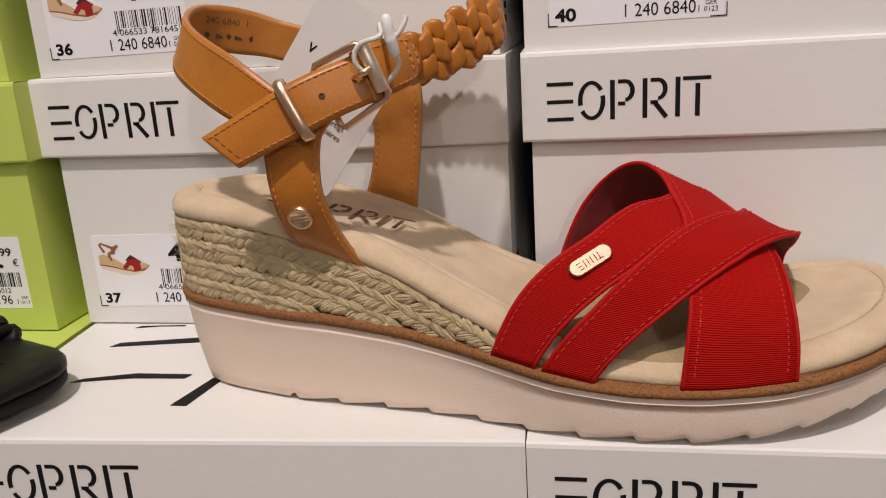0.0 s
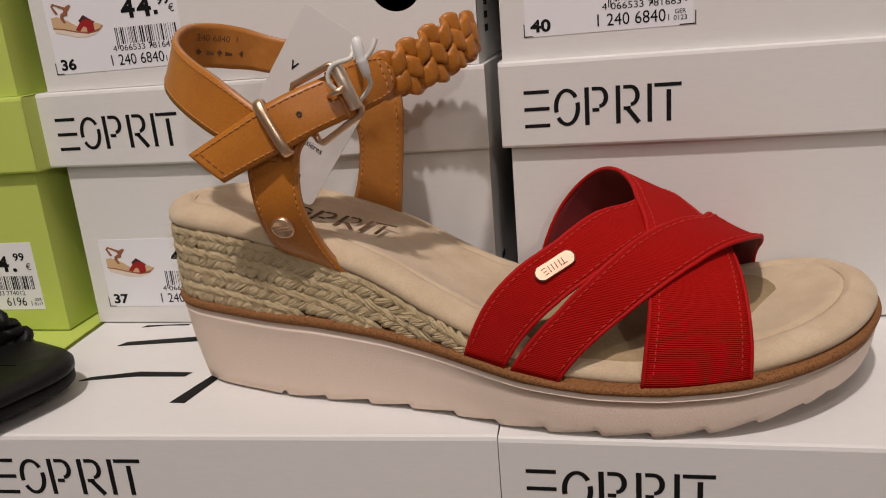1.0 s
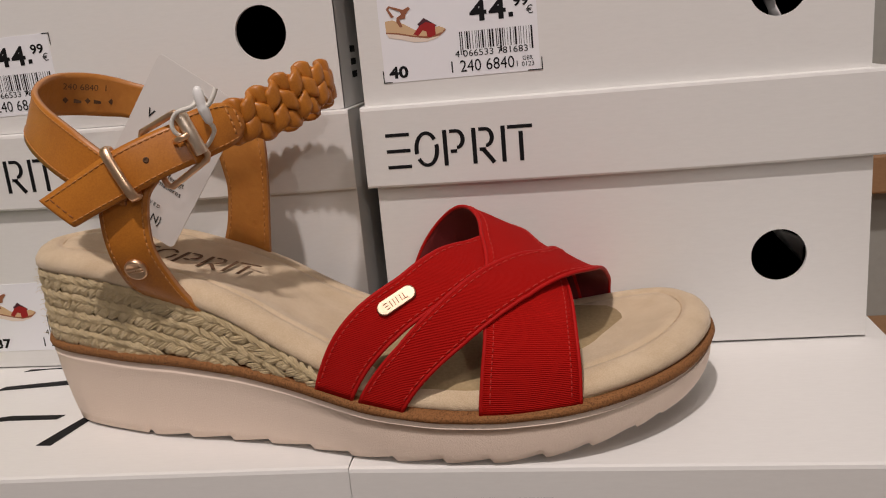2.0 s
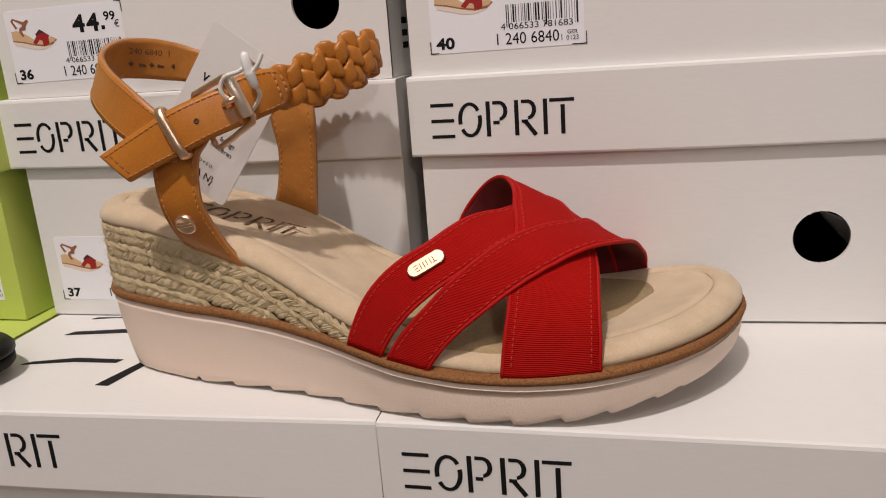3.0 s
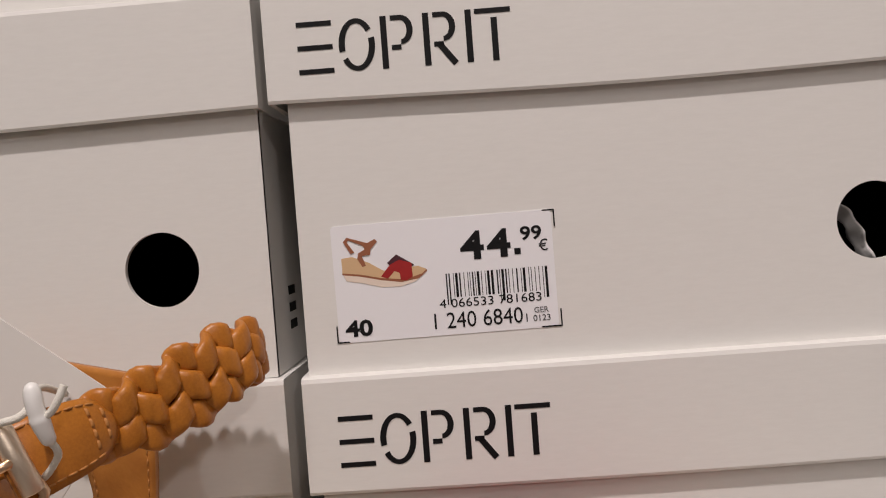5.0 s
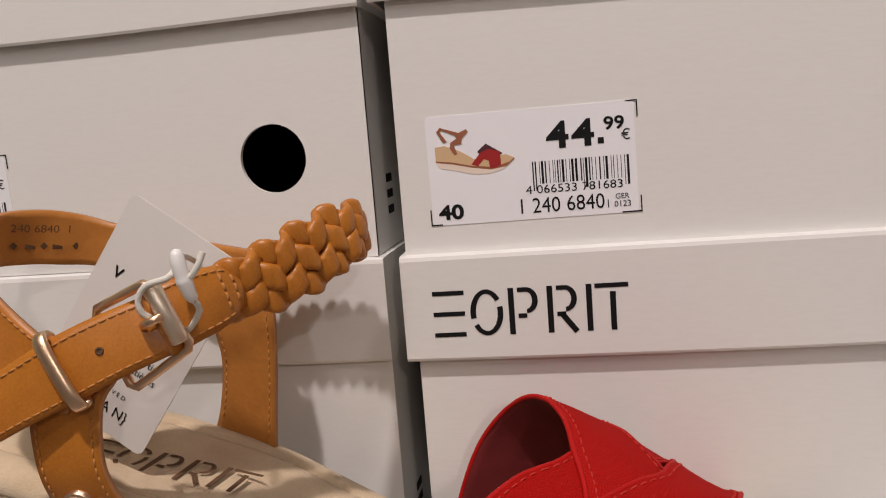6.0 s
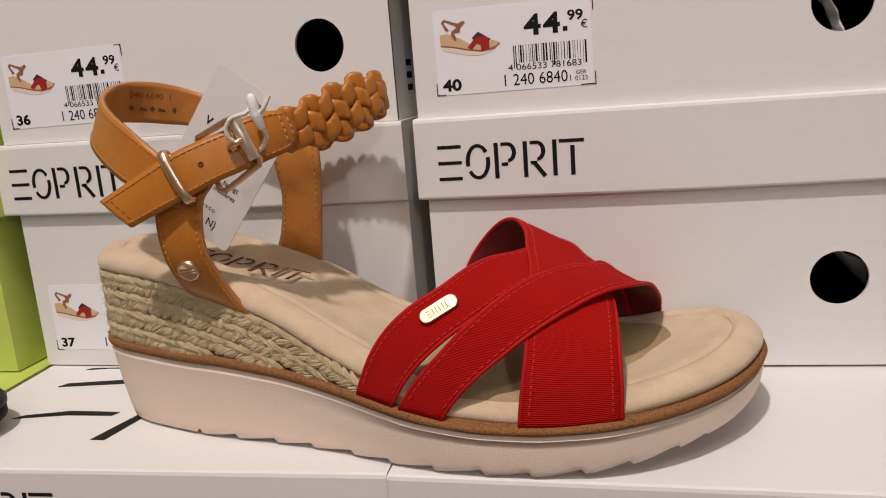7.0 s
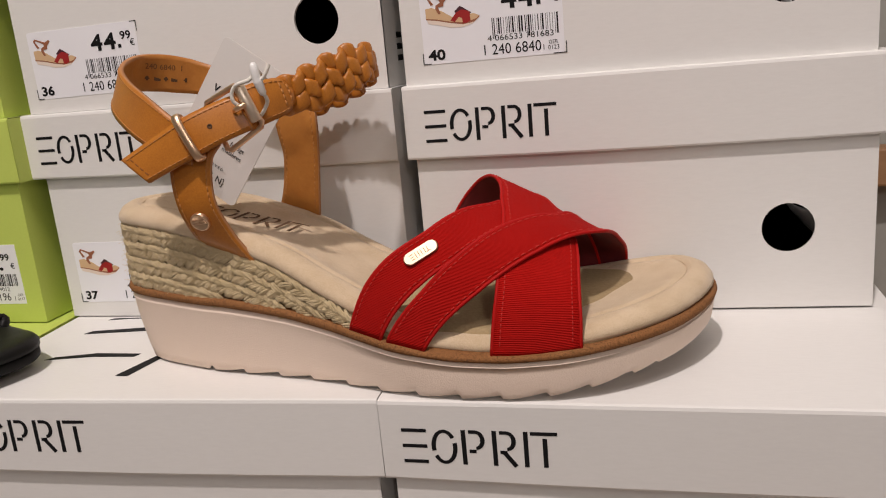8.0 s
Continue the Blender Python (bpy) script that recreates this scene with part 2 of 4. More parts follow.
def stitches(g, rows, normal_side, pitch=0.0030, length=0.0019, r=0.00028, ends=(0.02, 0.98), lift=0.0001):
    """Thread dashes along lines of a band's grid; rows: fractions across."""
    bm = bmesh.new()
    n = normals_of(g) * normal_side
    for j in rows:
        line = np.array([at(g, t, j) for t in np.linspace(0, 1, 200)])
        total = np.linalg.norm(np.diff(line, axis=0), axis=1).sum()
        count = int(total * (ends[1] - ends[0]) / pitch)
        for k in range(count):
            t = ends[0] + (k + 0.5) * pitch / total
            h = length / total / 2
            nn = at(n, t, j)
            pts = [at(g, t - h, j) - nn * 0.0002, at(g, t - h * 0.5, j) + nn * lift, at(g, t + h * 0.5, j) + nn * lift, at(g, t + h, j) - nn * 0.0002]
            tube(pts, r, 5, bm=bm)
    return bm


def block(a, b, bevel=0.0, m=None, seg=2):
    """A box between two corners, its edges rounded."""
    bm = bmesh.new()
    bmesh.ops.create_cube(bm, size=1)
    for v in bm.verts:
        v.co = Vector([(a[i] + b[i]) / 2 + v.co[i] * (b[i] - a[i]) for i in range(3)])
    if bevel:
        bmesh.ops.bevel(bm, geom=bm.edges[:], offset=bevel, segments=seg, affect="EDGES", profile=0.5)
    if m is not None:
        bm.transform(m)
    return bm


def plates(rects, m, thick=0.00025, bm=None):
    """Thin printed shapes: polygons of (u, v) in metres, laid on the plane of m (u, v, normal)."""
    bm = bm or bmesh.new()
    for poly in rects:
        up = [bm.verts.new(m @ Vector((u, v, thick))) for u, v in poly]
        lo = [bm.verts.new(m @ Vector((u, v, 0))) for u, v in poly]
        bm.faces.new(up)
        for i in range(len(poly)):
            j = (i + 1) % len(poly)
            bm.faces.new([lo[i], lo[j], up[j], up[i]])
    return bm


def rect(u0, v0, u1, v1):
    return [(u0, v0), (u1, v0), (u1, v1), (u0, v1)]


def rounded(w, h, r):
    """A sheet's outline with round corners."""
    mids = ((w - r, h - r, 0), (r, h - r, 90), (r, r, 180), (w - r, r, 270))
    return [(u + r * math.cos(radians(a + q)), v + r * math.sin(radians(a + q))) for u, v, a in mids for q in (0, 30, 60, 90)]


def slanted(u0, v0, u1, v1, w):
    d = Vector((u1 - u0, v1 - v0)).normalized()
    n = Vector((-d.y, d.x)) * w / 2
    return [(u0 - n.x, v0 - n.y), (u1 - n.x, v1 - n.y), (u1 + n.x, v1 + n.y), (u0 + n.x, v0 + n.y)]


def writing(texts, m, bm=None, thick=0.0001):
    """Words in the built-in font, as flat raised shapes. texts: (words, u, v, height, boldness, width factor)."""
    bm = bm or bmesh.new()
    for words, u, v, h, bold, wide in texts:
        data = bpy.data.curves.new("words", "FONT")
        data.body, data.size, data.offset, data.extrude = words, 1.0, bold, 0.0
        data.resolution_u = 3
        ob = bpy.data.objects.new("words", data)
        me = bpy.data.meshes.new_from_object(ob)
        first = len(bm.verts)
        bm.from_mesh(me)
        bm.verts.ensure_lookup_table()
        k = h / 0.70
        for vert in bm.verts[first:]:
            vert.co = m @ Vector((u + vert.co.x * k * wide, v + vert.co.y * k, thick))
        bpy.data.objects.remove(ob)
        bpy.data.meshes.remove(me)
        bpy.data.curves.remove(data)
    return bm


def facing(origin, turn=0.0, tilt=0.0):
    """A plane that faces -y at origin: u to +x, v up; turn about z, tilt in its own plane, degrees."""
    return Matrix.Translation(origin) @ Matrix.Rotation(radians(turn), 4, "Z") @ Matrix.Rotation(radians(90), 4, "X") @ Matrix.Rotation(radians(tilt), 4, "Z")


# ---- the shop round the display ----
def structure(name, bm, mat, label):
    return tagged(part(name, bm, mat, None, label, smooth=False), category=name.split("_")[0], kind="structure")


SHELF_Z = -0.114
structure("wall_north", block((-2.5, 0.62, -0.9), (2.5, 0.72, 1.9)), WALL, "grey-green painted shop wall behind the shelf")
structure("wall_south", block((-2.5, -3.2, -0.9), (2.5, -3.1, 1.9)), CEIL, "plain pale shop wall")
structure("wall_west", block((-2.6, -3.2, -0.9), (-2.5, 0.72, 1.9)), CEIL, "plain pale shop wall")
structure("wall_east", block((2.5, -3.2, -0.9), (2.6, 0.72, 1.9)), CEIL, "plain pale shop wall")
structure("floor", block((-2.6, -3.2, -1.0), (2.6, 0.72, -0.9)), FLOOR, "brown-grey vinyl shop floor")
structure("ceiling", block((-2.6, -3.2, 1.9), (2.6, 0.72, 2.0)), CEIL, "plain white shop ceiling")
shelf = thing("display_shelf", (0, 0.2, SHELF_Z), "brown wooden display shelf under the shoe boxes", "shelf")
part("board", block((-0.9, -0.02, SHELF_Z - 0.025), (0.9, 0.46, SHELF_Z), 0.002), WOOD, shelf, smooth=False)
part("back_panel", block((-0.9, 0.46, SHELF_Z - 0.3), (0.9, 0.475, 0.75), 0.002), WALL, shelf, "grey back panel", smooth=False)
rail = thing("wooden_rail", (0.5, 0.44, 0.0), "brown wooden rail on the grey back panel", "rail")
part("rail", block((0.2, 0.436, -0.008), (0.9, 0.459, 0.022), 0.002), WOOD, rail, smooth=False)

# ---- shoe boxes ----
LID_H, BOX_H, DEPTH = 0.0335, 0.1112, 0.285


def logo_bars(m, length=0.060, high=0.0146, w=0.0014):
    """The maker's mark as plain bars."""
    L, H = length, high
    t = 1.25 * w
    bars = [rect(0, k * (H - w), 0.165 * L, k * (H - w) + w) for k in (0, 0.5, 1)]
    bars += [rect(0.392 * L, 0, 0.392 * L + t, H), rect(0.590 * L, 0, 0.590 * L + t, H), rect(0.788 * L, 0, 0.788 * L + t, H)]
    bars += [slanted(0.662 * L, 0.40 * H, 0.735 * L, 0.0, t), rect(0.832 * L, H - w, L, H), rect(0.907 * L, 0, 0.907 * L + t, 0.82 * H)]
    for u in (0.440, 0.638):
        bars += [rect(u * L, H - w, (u + 0.045) * L, H), rect(u * L, 0.44 * H - w, (u + 0.045) * L, 0.44 * H)]
    out = [plates([b], m, 0.00012) for b in bars]
    arcs = [(0.278 * L, H / 2, 0.085 * L, H / 2, a, a + 160) for a in (35, 215)]
    arcs += [((u + 0.045) * L, 0.72 * H, 0.058 * L, 0.28 * H, -90, 90) for u in (0.440, 0.638)]
    for cu, cv, ru, rv, a0, a1 in arcs:
        bm = bmesh.new()
        rim = [[bm.verts.new(m @ Vector((cu + (ru - k * t) * math.cos(a), cv + (rv - k * w) * math.sin(a), 0.00012))) for a in np.radians(np.linspace(a0, a1, 24))] for k in (0, 1)]
        for i in range(23):
            bm.faces.new([rim[0][i], rim[0][i + 1], rim[1][i + 1], rim[1][i]])
        out.append(bm)
    return out


def pierced_panel(x0, x1, z0, z1, y, hole, r, thick):
    """An upright board that faces -y, with a round hole through it."""
    bm = bmesh.new()
    n = 64
    hx, hz = hole
    rings = []
    for yy in (y, y + thick):
        inner, outer = [], []
        for k in range(n):
            a = 2 * math.pi * k / n
            c, s = math.cos(a), math.sin(a)
            inner.append(bm.verts.new((hx + r * c, yy, hz + r * s)))
            t = min((x1 - hx) / c if c > 1e-6 else (x0 - hx) / c if c < -1e-6 else 9, (z1 - hz) / s if s > 1e-6 else (z0 - hz) / s if s < -1e-6 else 9)
            outer.append(bm.verts.new((hx + t * c, yy, hz + t * s)))
        corners = [bm.verts.new((x, yy, z)) for x, z in ((x1, z1), (x0, z1), (x0, z0), (x1, z0))]
        for k in range(n):
            j = (k + 1) % n
            bm.faces.new([inner[k], inner[j], outer[j], outer[k]])
            a, b = outer[k].co, outer[j].co
            for c in corners:
                on = lambda p, q: abs(p.x - q.x) < 1e-6 or abs(p.z - q.z) < 1e-6
                if on(a, c.co) and on(b, c.co) and not (abs(a.x - b.x) < 1e-6 or abs(a.z - b.z) < 1e-6):
                    bm.faces.new([outer[k], outer[j], c])
        rings.append(inner)
    for k in range(n):
        j = (k + 1) % n
        bm.faces.new([rings[0][k], rings[0][j], rings[1][j], rings[1][k]])
    return bm


def small_picture(m, parent, s=1.0):
    """The printed picture of the sandal on a price label, as flat coloured shapes. Its unit box is 25 x 15 mm."""
    k = 0.001 * s
    P = lambda pts: [(u * k, v * k) for u, v in pts]
    shapes = [(PHOTO_PALE, [(0.3, 5.3), (1.3, 3.2), (6, 2.2), (11.3, 0.7), (16.7, 0.5), (21, 1.6), (24.2, 4.0), (18, 2.1), (11.3, 3.0), (5.3, 4.5)]),
              (PHOTO_BROWN, [(0.2, 5.6), (0.3, 5.0), (5.3, 4.2), (11.3, 2.7), (17.0, 1.7), (22.0, 2.4), (24.5, 4.4), (24.2, 5.0), (18, 2.4), (11.3, 3.3), (5.3, 4.9)]),
              (PHOTO_TAN, [(0.3, 9.7), (0.3, 5.5), (5.3, 4.8), (11.3, 3.3), (18.0, 2.4), (23.0, 3.7), (24.3, 4.9), (22.0, 6.0), (18.5, 5.6), (14.0, 5.2), (12.0, 5.4), (8.0, 8.0), (3.3, 10.0)]),
              (PHOTO_NAVY, [(13.3, 7.5), (16.0, 9.7), (17.7, 8.6), (21.0, 6.4), (20.0, 5.8), (16.7, 7.6), (14.0, 6.6)]),
              (PHOTO_RED, [(11.2, 3.7), (14.0, 6.9), (16.7, 8.1), (20.2, 7.0), (20.3, 3.0), (18.4, 2.1), (16.8, 2.3), (16.6, 4.4), (15.2, 5.0), (13.2, 3.0)]),
              (PHOTO_BROWN, [(4.9, 9.2), (6.2, 6.9), (7.2, 7.2), (6.2, 10.0), (8.6, 10.2), (8.9, 11.8), (10.9, 13.8), (10.3, 14.6), (8.0, 13.6), (2.3, 15.6), (1.2, 14.4), (3.0, 10.9), (4.2, 11.2), (2.2, 14.2), (2.8, 14.8), (6.8, 12.9), (7.2, 11.9), (5.2, 10.8)])]
    for layer, (mat, pts) in enumerate(shapes):
        part("picture", plates([P(pts)], m, 0.0001 + 0.00002 * layer), mat, parent, smooth=False)


def price_label(box, m, size, digits, price="44.", wide=0.0630):
    """A printed price label, 63 x 33 mm; m puts its lower left corner on the box."""
    lab = part("price_label", plates([rounded(wide, 0.0335, 0.0012)], m, 0.0002), PAPER, box, "white printed price label", smooth=False)
    up = m @ Matrix.Translation((0, 0, 0.00022))
    bm = writing([(price[0], 0.0368, 0.0213, 0.0076, 0.03, 1.20), (price[1], 0.0444, 0.0213, 0.0076, 0.03, 1.20), ("99", 0.0538, 0.0254, 0.0038, 0.022, 1.15), ("€", 0.0588, 0.0220, 0.0031, 0.0, 1.0)], up)
    plates([rect(0.0519, 0.0214, 0.0537, 0.0232)], up, 0.0001, bm)
    part("price", bm, BLACK_INK, lab, smooth=False)
    part("size_number", writing([(size, 0.0022, 0.0018, 0.0044, 0.034, 1.22)], up), BLACK_INK, lab, smooth=False)
    part("code_number", writing([("1 240 6840", 0.0264, 0.0019, 0.0046, 0.0, 0.89), ("1", 0.0531, 0.0020, 0.0024, 0.0, 1.0), ("GER", 0.0561, 0.0044, 0.0016, 0.0, 1.0),
                                 ("0123", 0.0557, 0.0020, 0.0018, 0.0, 1.0)], up), BLACK_INK, lab, smooth=False)
    part("digits", writing([(digits, 0.0294, 0.0078, 0.0025, 0.0, 1.17)], up), BLACK_INK, lab, smooth=False)
    rng = random.Random(7)
    bars, u = [], 0.0318
    while u < 0.0602:
        w = rng.choice((0.0002, 0.0002, 0.0004, 0.0004, 0.0007))
        low = 0.0086 if len(bars) in (0, 1, 16, 17) or u > 0.0592 else 0.0106
        bars.append(rect(u, low, u + w, 0.0175))
        u += w + rng.choice((0.0004, 0.0005, 0.0009))
    tagged(part("barcode", plates(bars, up, 0.00005), BLACK_INK, lab, smooth=False), kind="stuff")
    w = 0.0004
    marks = [rect(wide - 0.0025, 0.0331, wide + 0.001, 0.0335), rect(wide + 0.0006, 0.0285, wide + 0.001, 0.0335), rect(wide - 0.005, 0.0, wide + 0.001, w),
             rect(wide + 0.0006, 0.0, wide + 0.001, 0.005), rect(-0.0006, 0.0, 0.003, w), rect(-0.0006, 0, -0.0006 + w, 0.005)]
    tagged(part("corner_mark", plates(marks, up, 0.00004), BLACK_INK, lab, smooth=False), kind="stuff")
    small_picture(up @ Matrix.Translation((0.0022, 0.0145, 0)), lab)


def shoe_box(place, turn, label, colour=WHITE, body_shift=0.0, lid_back=0.0, hole=True, logo=True, group="white shoe boxes", name="shoe_box",
             logo_at=0.0095, sag=0.0, eye=(0.1632, 0.0388), slots=False, BODY_W=0.197, LID_W=0.2055, mark_up=0.0, BOX_H=BOX_H, lid_pitch=0.0):
    """A card shoe box with its separate lid; place is the lower left front corner of the body, turn about it in degrees."""
    box = thing(name, place, label, "shoe box", group)
    m = Matrix.Translation(place) @ Matrix.Rotation(radians(turn), 4, "Z")
    low = BOX_H - 0.0008
    t = 0.0016
    if hole:
        front = pierced_panel(0, BODY_W, 0, low, 0, eye, 0.0110, t)
    else:
        front = block((0, 0, 0), (BODY_W, t, low))
    front.transform(m)
    part("front_wall", front, colour, box, smooth=False)
    for name_, a, b in (("side_wall", (0, t, 0), (t, DEPTH - t, low)), ("side_wall", (BODY_W - t, t, 0), (BODY_W, DEPTH - t, low)),
                        ("back_wall", (0, DEPTH - t, 0), (BODY_W, DEPTH, low)), ("base", (t, t, 0), (BODY_W - t, DEPTH - t, t))):
        part(name_, block(a, b, m=m), colour, box, smooth=False)
    # Near-black sheet: the shade inside a closed box is put into its colour.
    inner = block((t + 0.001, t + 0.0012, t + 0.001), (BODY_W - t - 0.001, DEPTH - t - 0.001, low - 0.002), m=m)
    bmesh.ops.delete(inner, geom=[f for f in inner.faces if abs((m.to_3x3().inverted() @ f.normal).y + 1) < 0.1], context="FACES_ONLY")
    part("shade_lining", inner, INSIDE_SHADE, box, smooth=False)
    # the lid, a little larger than the body, slightly bowed along its lower front edge
    x0, x1, y0 = body_shift - (LID_W - BODY_W) / 2, body_shift + LID_W - (LID_W - BODY_W) / 2, -0.0036 + lid_back
    lid = bmesh.new()
    nx = 28
    prof = [(DEPTH, BOX_H), (y0 + 0.0016, BOX_H), (y0 + 0.0004, BOX_H - 0.0004), (y0, BOX_H - 0.0016), (y0, BOX_H - LID_H * 0.5), (y0, BOX_H - LID_H + 0.0009), (y0 + 0.0004, BOX_H - LID_H), (y0 + 0.0022, BOX_H - LID_H + 0.0003), (y0 + 0.0022, BOX_H - 0.002), (DEPTH, BOX_H - 0.0016)]
    rows = []
    for i in range(nx + 1):
        u = i / nx
        bow = -0.0008 * math.sin(math.pi * u) - sag * math.sin(math.pi * u) ** 2
        row = []
        for k, (y, z) in enumerate(prof):
            dz = bow * (0.0 if k in (0, 1, 2, 3, 8, 9) else 0.45 if k == 4 else 1.0)
            row.append(lid.verts.new((x0 + (x1 - x0) * u, y, z + dz)))
        rows.append(row)
    for i in range(nx):
        for k in range(len(prof) - 1):
            lid.faces.new([rows[i][k], rows[i + 1][k], rows[i + 1][k + 1], rows[i][k + 1]])
    for row, xe in ((rows[0], x0), (rows[-1], x1)):
        inn = 0.0016 if xe == x0 else -0.0016
        pts = [(y0 + 0.0004, BOX_H - 0.0004), (DEPTH, BOX_H - 0.0004), (DEPTH, BOX_H - LID_H), (y0 + 0.0004, BOX_H - LID_H)]
        a = [lid.verts.new((xe, y, z)) for y, z in pts]
        b = [lid.verts.new((xe + inn, y, z)) for y, z in pts]
        lid.faces.new(a)
        lid.faces.new(b)
        for k in range(4):
            lid.faces.new([a[k], a[(k + 1) % 4], b[(k + 1) % 4], b[k]])
    lm = m @ Matrix.Translation((0, 0, BOX_H)) @ Matrix.Rotation(radians(lid_pitch), 4, "X") @ Matrix.Translation((0, 0, -BOX_H))
    lid.transform(lm)
    lid_ob = part("lid", lid, colour, box, smooth=False)
    if logo:
        for bar in logo_bars(lm @ facing((x0 + logo_at, y0 - 0.00002, BOX_H - 0.0260 + mark_up))):
            part("mark_bar", bar, BLACK_INK, lid_ob, smooth=False)
    # small slots printed on the short side
    for k in range(3 if slots else 0):
        part("side_mark", block((BODY_W, 0.020, 0.0115 + 0.0054 * k), (BODY_W + 0.0002, 0.028, 0.0143 + 0.0054 * k), m=m), BLACK_INK, box, smooth=False)
    return box, m


FRONT = 0.1186
w_label = "white card shoe box with a separate lid, stacked against the wall"
right_low, _ = shoe_box((-0.0266, FRONT - 0.0024, 0.0026), 2.0, "white card shoe box standing on the lower boxes", body_shift=0.0009, eye=(0.1634, 0.0364), BODY_W=0.1985, LID_W=0.207, BOX_H=BOX_H - 0.0018)
right_mid, mr2 = shoe_box((-0.0284, FRONT - 0.0019, 0.1120), 2.0, "white card shoe box with a price label for size 40", eye=(0.1638, 0.0330), BODY_W=0.1985, LID_W=0.207, body_shift=-0.0006, lid_back=0.0005, sag=0.0007)
right_top, _ = shoe_box((-0.0294, FRONT + 0.0006, 0.2236), 2.0, w_label, BODY_W=0.1985, LID_W=0.207)
left_low, _ = shoe_box((-0.2335, FRONT + 0.0008, 0.0004), 0, "white card shoe box with a price label for size 37", hole=False, slots=True, body_shift=-0.0035)
left_mid, _ = shoe_box((-0.2350, FRONT + 0.001, 0.1118), 0, "white card shoe box with a price label for size 36", eye=(0.1652, 0.0335), slots=True, body_shift=-0.003, sag=0.0005)
left_top, _ = shoe_box((-0.2370, FRONT + 0.004, 0.2234), 0, w_label)
base_right, _ = shoe_box((-0.0215, 0.0262, -BOX_H - 0.0004), 0.3, "white card shoe box under the sandal", body_shift=0.001, logo_at=0.0085, lid_pitch=1.2)
base_left, mbl = shoe_box((-0.2225, 0.0165, -BOX_H - 0.0004), 3.0, "white card shoe box with big black strokes on its lid", logo_at=0.0125, BODY_W=0.194, LID_W=0.2010, mark_up=0.0020)
price_label(right_mid, mr2 @ facing((0.0096, 0, 0.0087), 0, 0.5), "40", "4 066533 781683")
price_label(left_mid, facing((-0.2275, FRONT + 0.001, 0.1190), 0, 0.9), "36", "4 066533 781645")
price_label(left_low, facing((-0.2255, FRONT + 0.0008, 0.0085), 0, 0.4), "37", "4 066533 781652")
# black strokes printed across the lid of the lower left box
top = Matrix.Translation((0, 0, -0.0003))
strokes = ([[(-0.2035, 0.0575), (-0.1800, 0.0625), (-0.1585, 0.0632), (-0.1570, 0.0668), (-0.1805, 0.0668), (-0.2000, 0.0610)],
                  [(-0.2075, 0.0925), (-0.1700, 0.0985), (-0.1600, 0.1000), (-0.1600, 0.1040), (-0.1720, 0.1035), (-0.2050, 0.0968)],
                  [(-0.1530, 0.0410), (-0.1468, 0.0410), (-0.1425, 0.0640), (-0.1470, 0.0640)],
                  [(-0.2080, 0.1140), (-0.1960, 0.1165), (-0.1850, 0.1168), (-0.1850, 0.1180), (-0.2060, 0.1165)]])
for s in strokes:
    part("printed_stroke", plates([s], top, 0.0002), BLACK_INK, base_left, smooth=False)
# tissue paper that shows in two of the holes
for name_, high, low_ in (("upper", [(0.1235, 0.014, 0.1540), (0.1325, 0.012, 0.1470), (0.1385, 0.012, 0.1325)], [(0.1225, 0.014, 0.1515), (0.1305, 0.016, 0.1445), (0.1355, 0.016, 0.1315)]),
                        ("lower", [(0.1330, 0.030, 0.0560), (0.1385, 0.026, 0.0470), (0.1520, 0.024, 0.0400)], [(0.1360, 0.036, 0.0540), (0.1410, 0.034, 0.0420), (0.1530, 0.030, 0.0280)])):
    g = strip([(x, FRONT + y, z) for x, y, z in high], [(x, FRONT + y, z) for x, y, z in low_], 18, 7)
    g[:, :, 1] += 0.0012 * np.sin(np.arange(18) * 1.3)[:, None] * np.linspace(-1, 1, 7)[None, :]
    tis = thing("tissue_paper", (0.14, FRONT + 0.02, 0.1136 if name_ == "upper" else 0.002), "crumpled white tissue paper inside a shoe box", "tissue paper")
    part("fold", sheet(g, 0.0002), TISSUE, tis)

# green boxes beside them
g_label = "lime green card shoe box with a lid"
green_low, _ = shoe_box((-0.4405, 0.1097, 0.0004), 0, "lime green card shoe box with a white price label", GREEN, hole=False, logo=False, group="green shoe boxes", body_shift=0.0002)
green_mid, _ = shoe_box((-0.4405, 0.1105, 0.1118), 0, g_label, GREEN, hole=False, logo=False, group="green shoe boxes")
shoe_box((-0.4405, 0.1105, 0.2234), 0, g_label, GREEN, hole=False, logo=False, group="green shoe boxes")
shoe_box((-0.4290, 0.0060, -BOX_H - 0.0004), 3.0, "lime green card shoe box under the black sandal", GREEN, hole=False, logo=False, group="green shoe boxes", body_shift=-0.001)
gl = facing((-0.3175, 0.1097, 0.0105), 0, 0.5)
lab = part("price_label", plates([rect(0, 0, 0.0635, 0.0335)], gl, 0.0002), PAPER, green_low, "white printed price label", smooth=False)
gup = gl @ Matrix.Translation((0, 0, 0.00022))
part("price", writing([("2", 0.0352, 0.0195, 0.0075, 0.022, 1.22), ("4", 0.0430, 0.0195, 0.0075, 0.022, 1.22), (".", 0.0508, 0.0195, 0.0075, 0.03, 1.22), ("99", 0.0526, 0.0248, 0.0036, 0.02, 1.18), ("€", 0.0583, 0.0200, 0.0032, 0.0, 1.0)], gup), BLACK_INK, lab, smooth=False)
part("digits", writing([("66533 774012", 0.0345, 0.0074, 0.0023, 0.0, 1.06)], gup), BLACK_INK, lab, smooth=False)
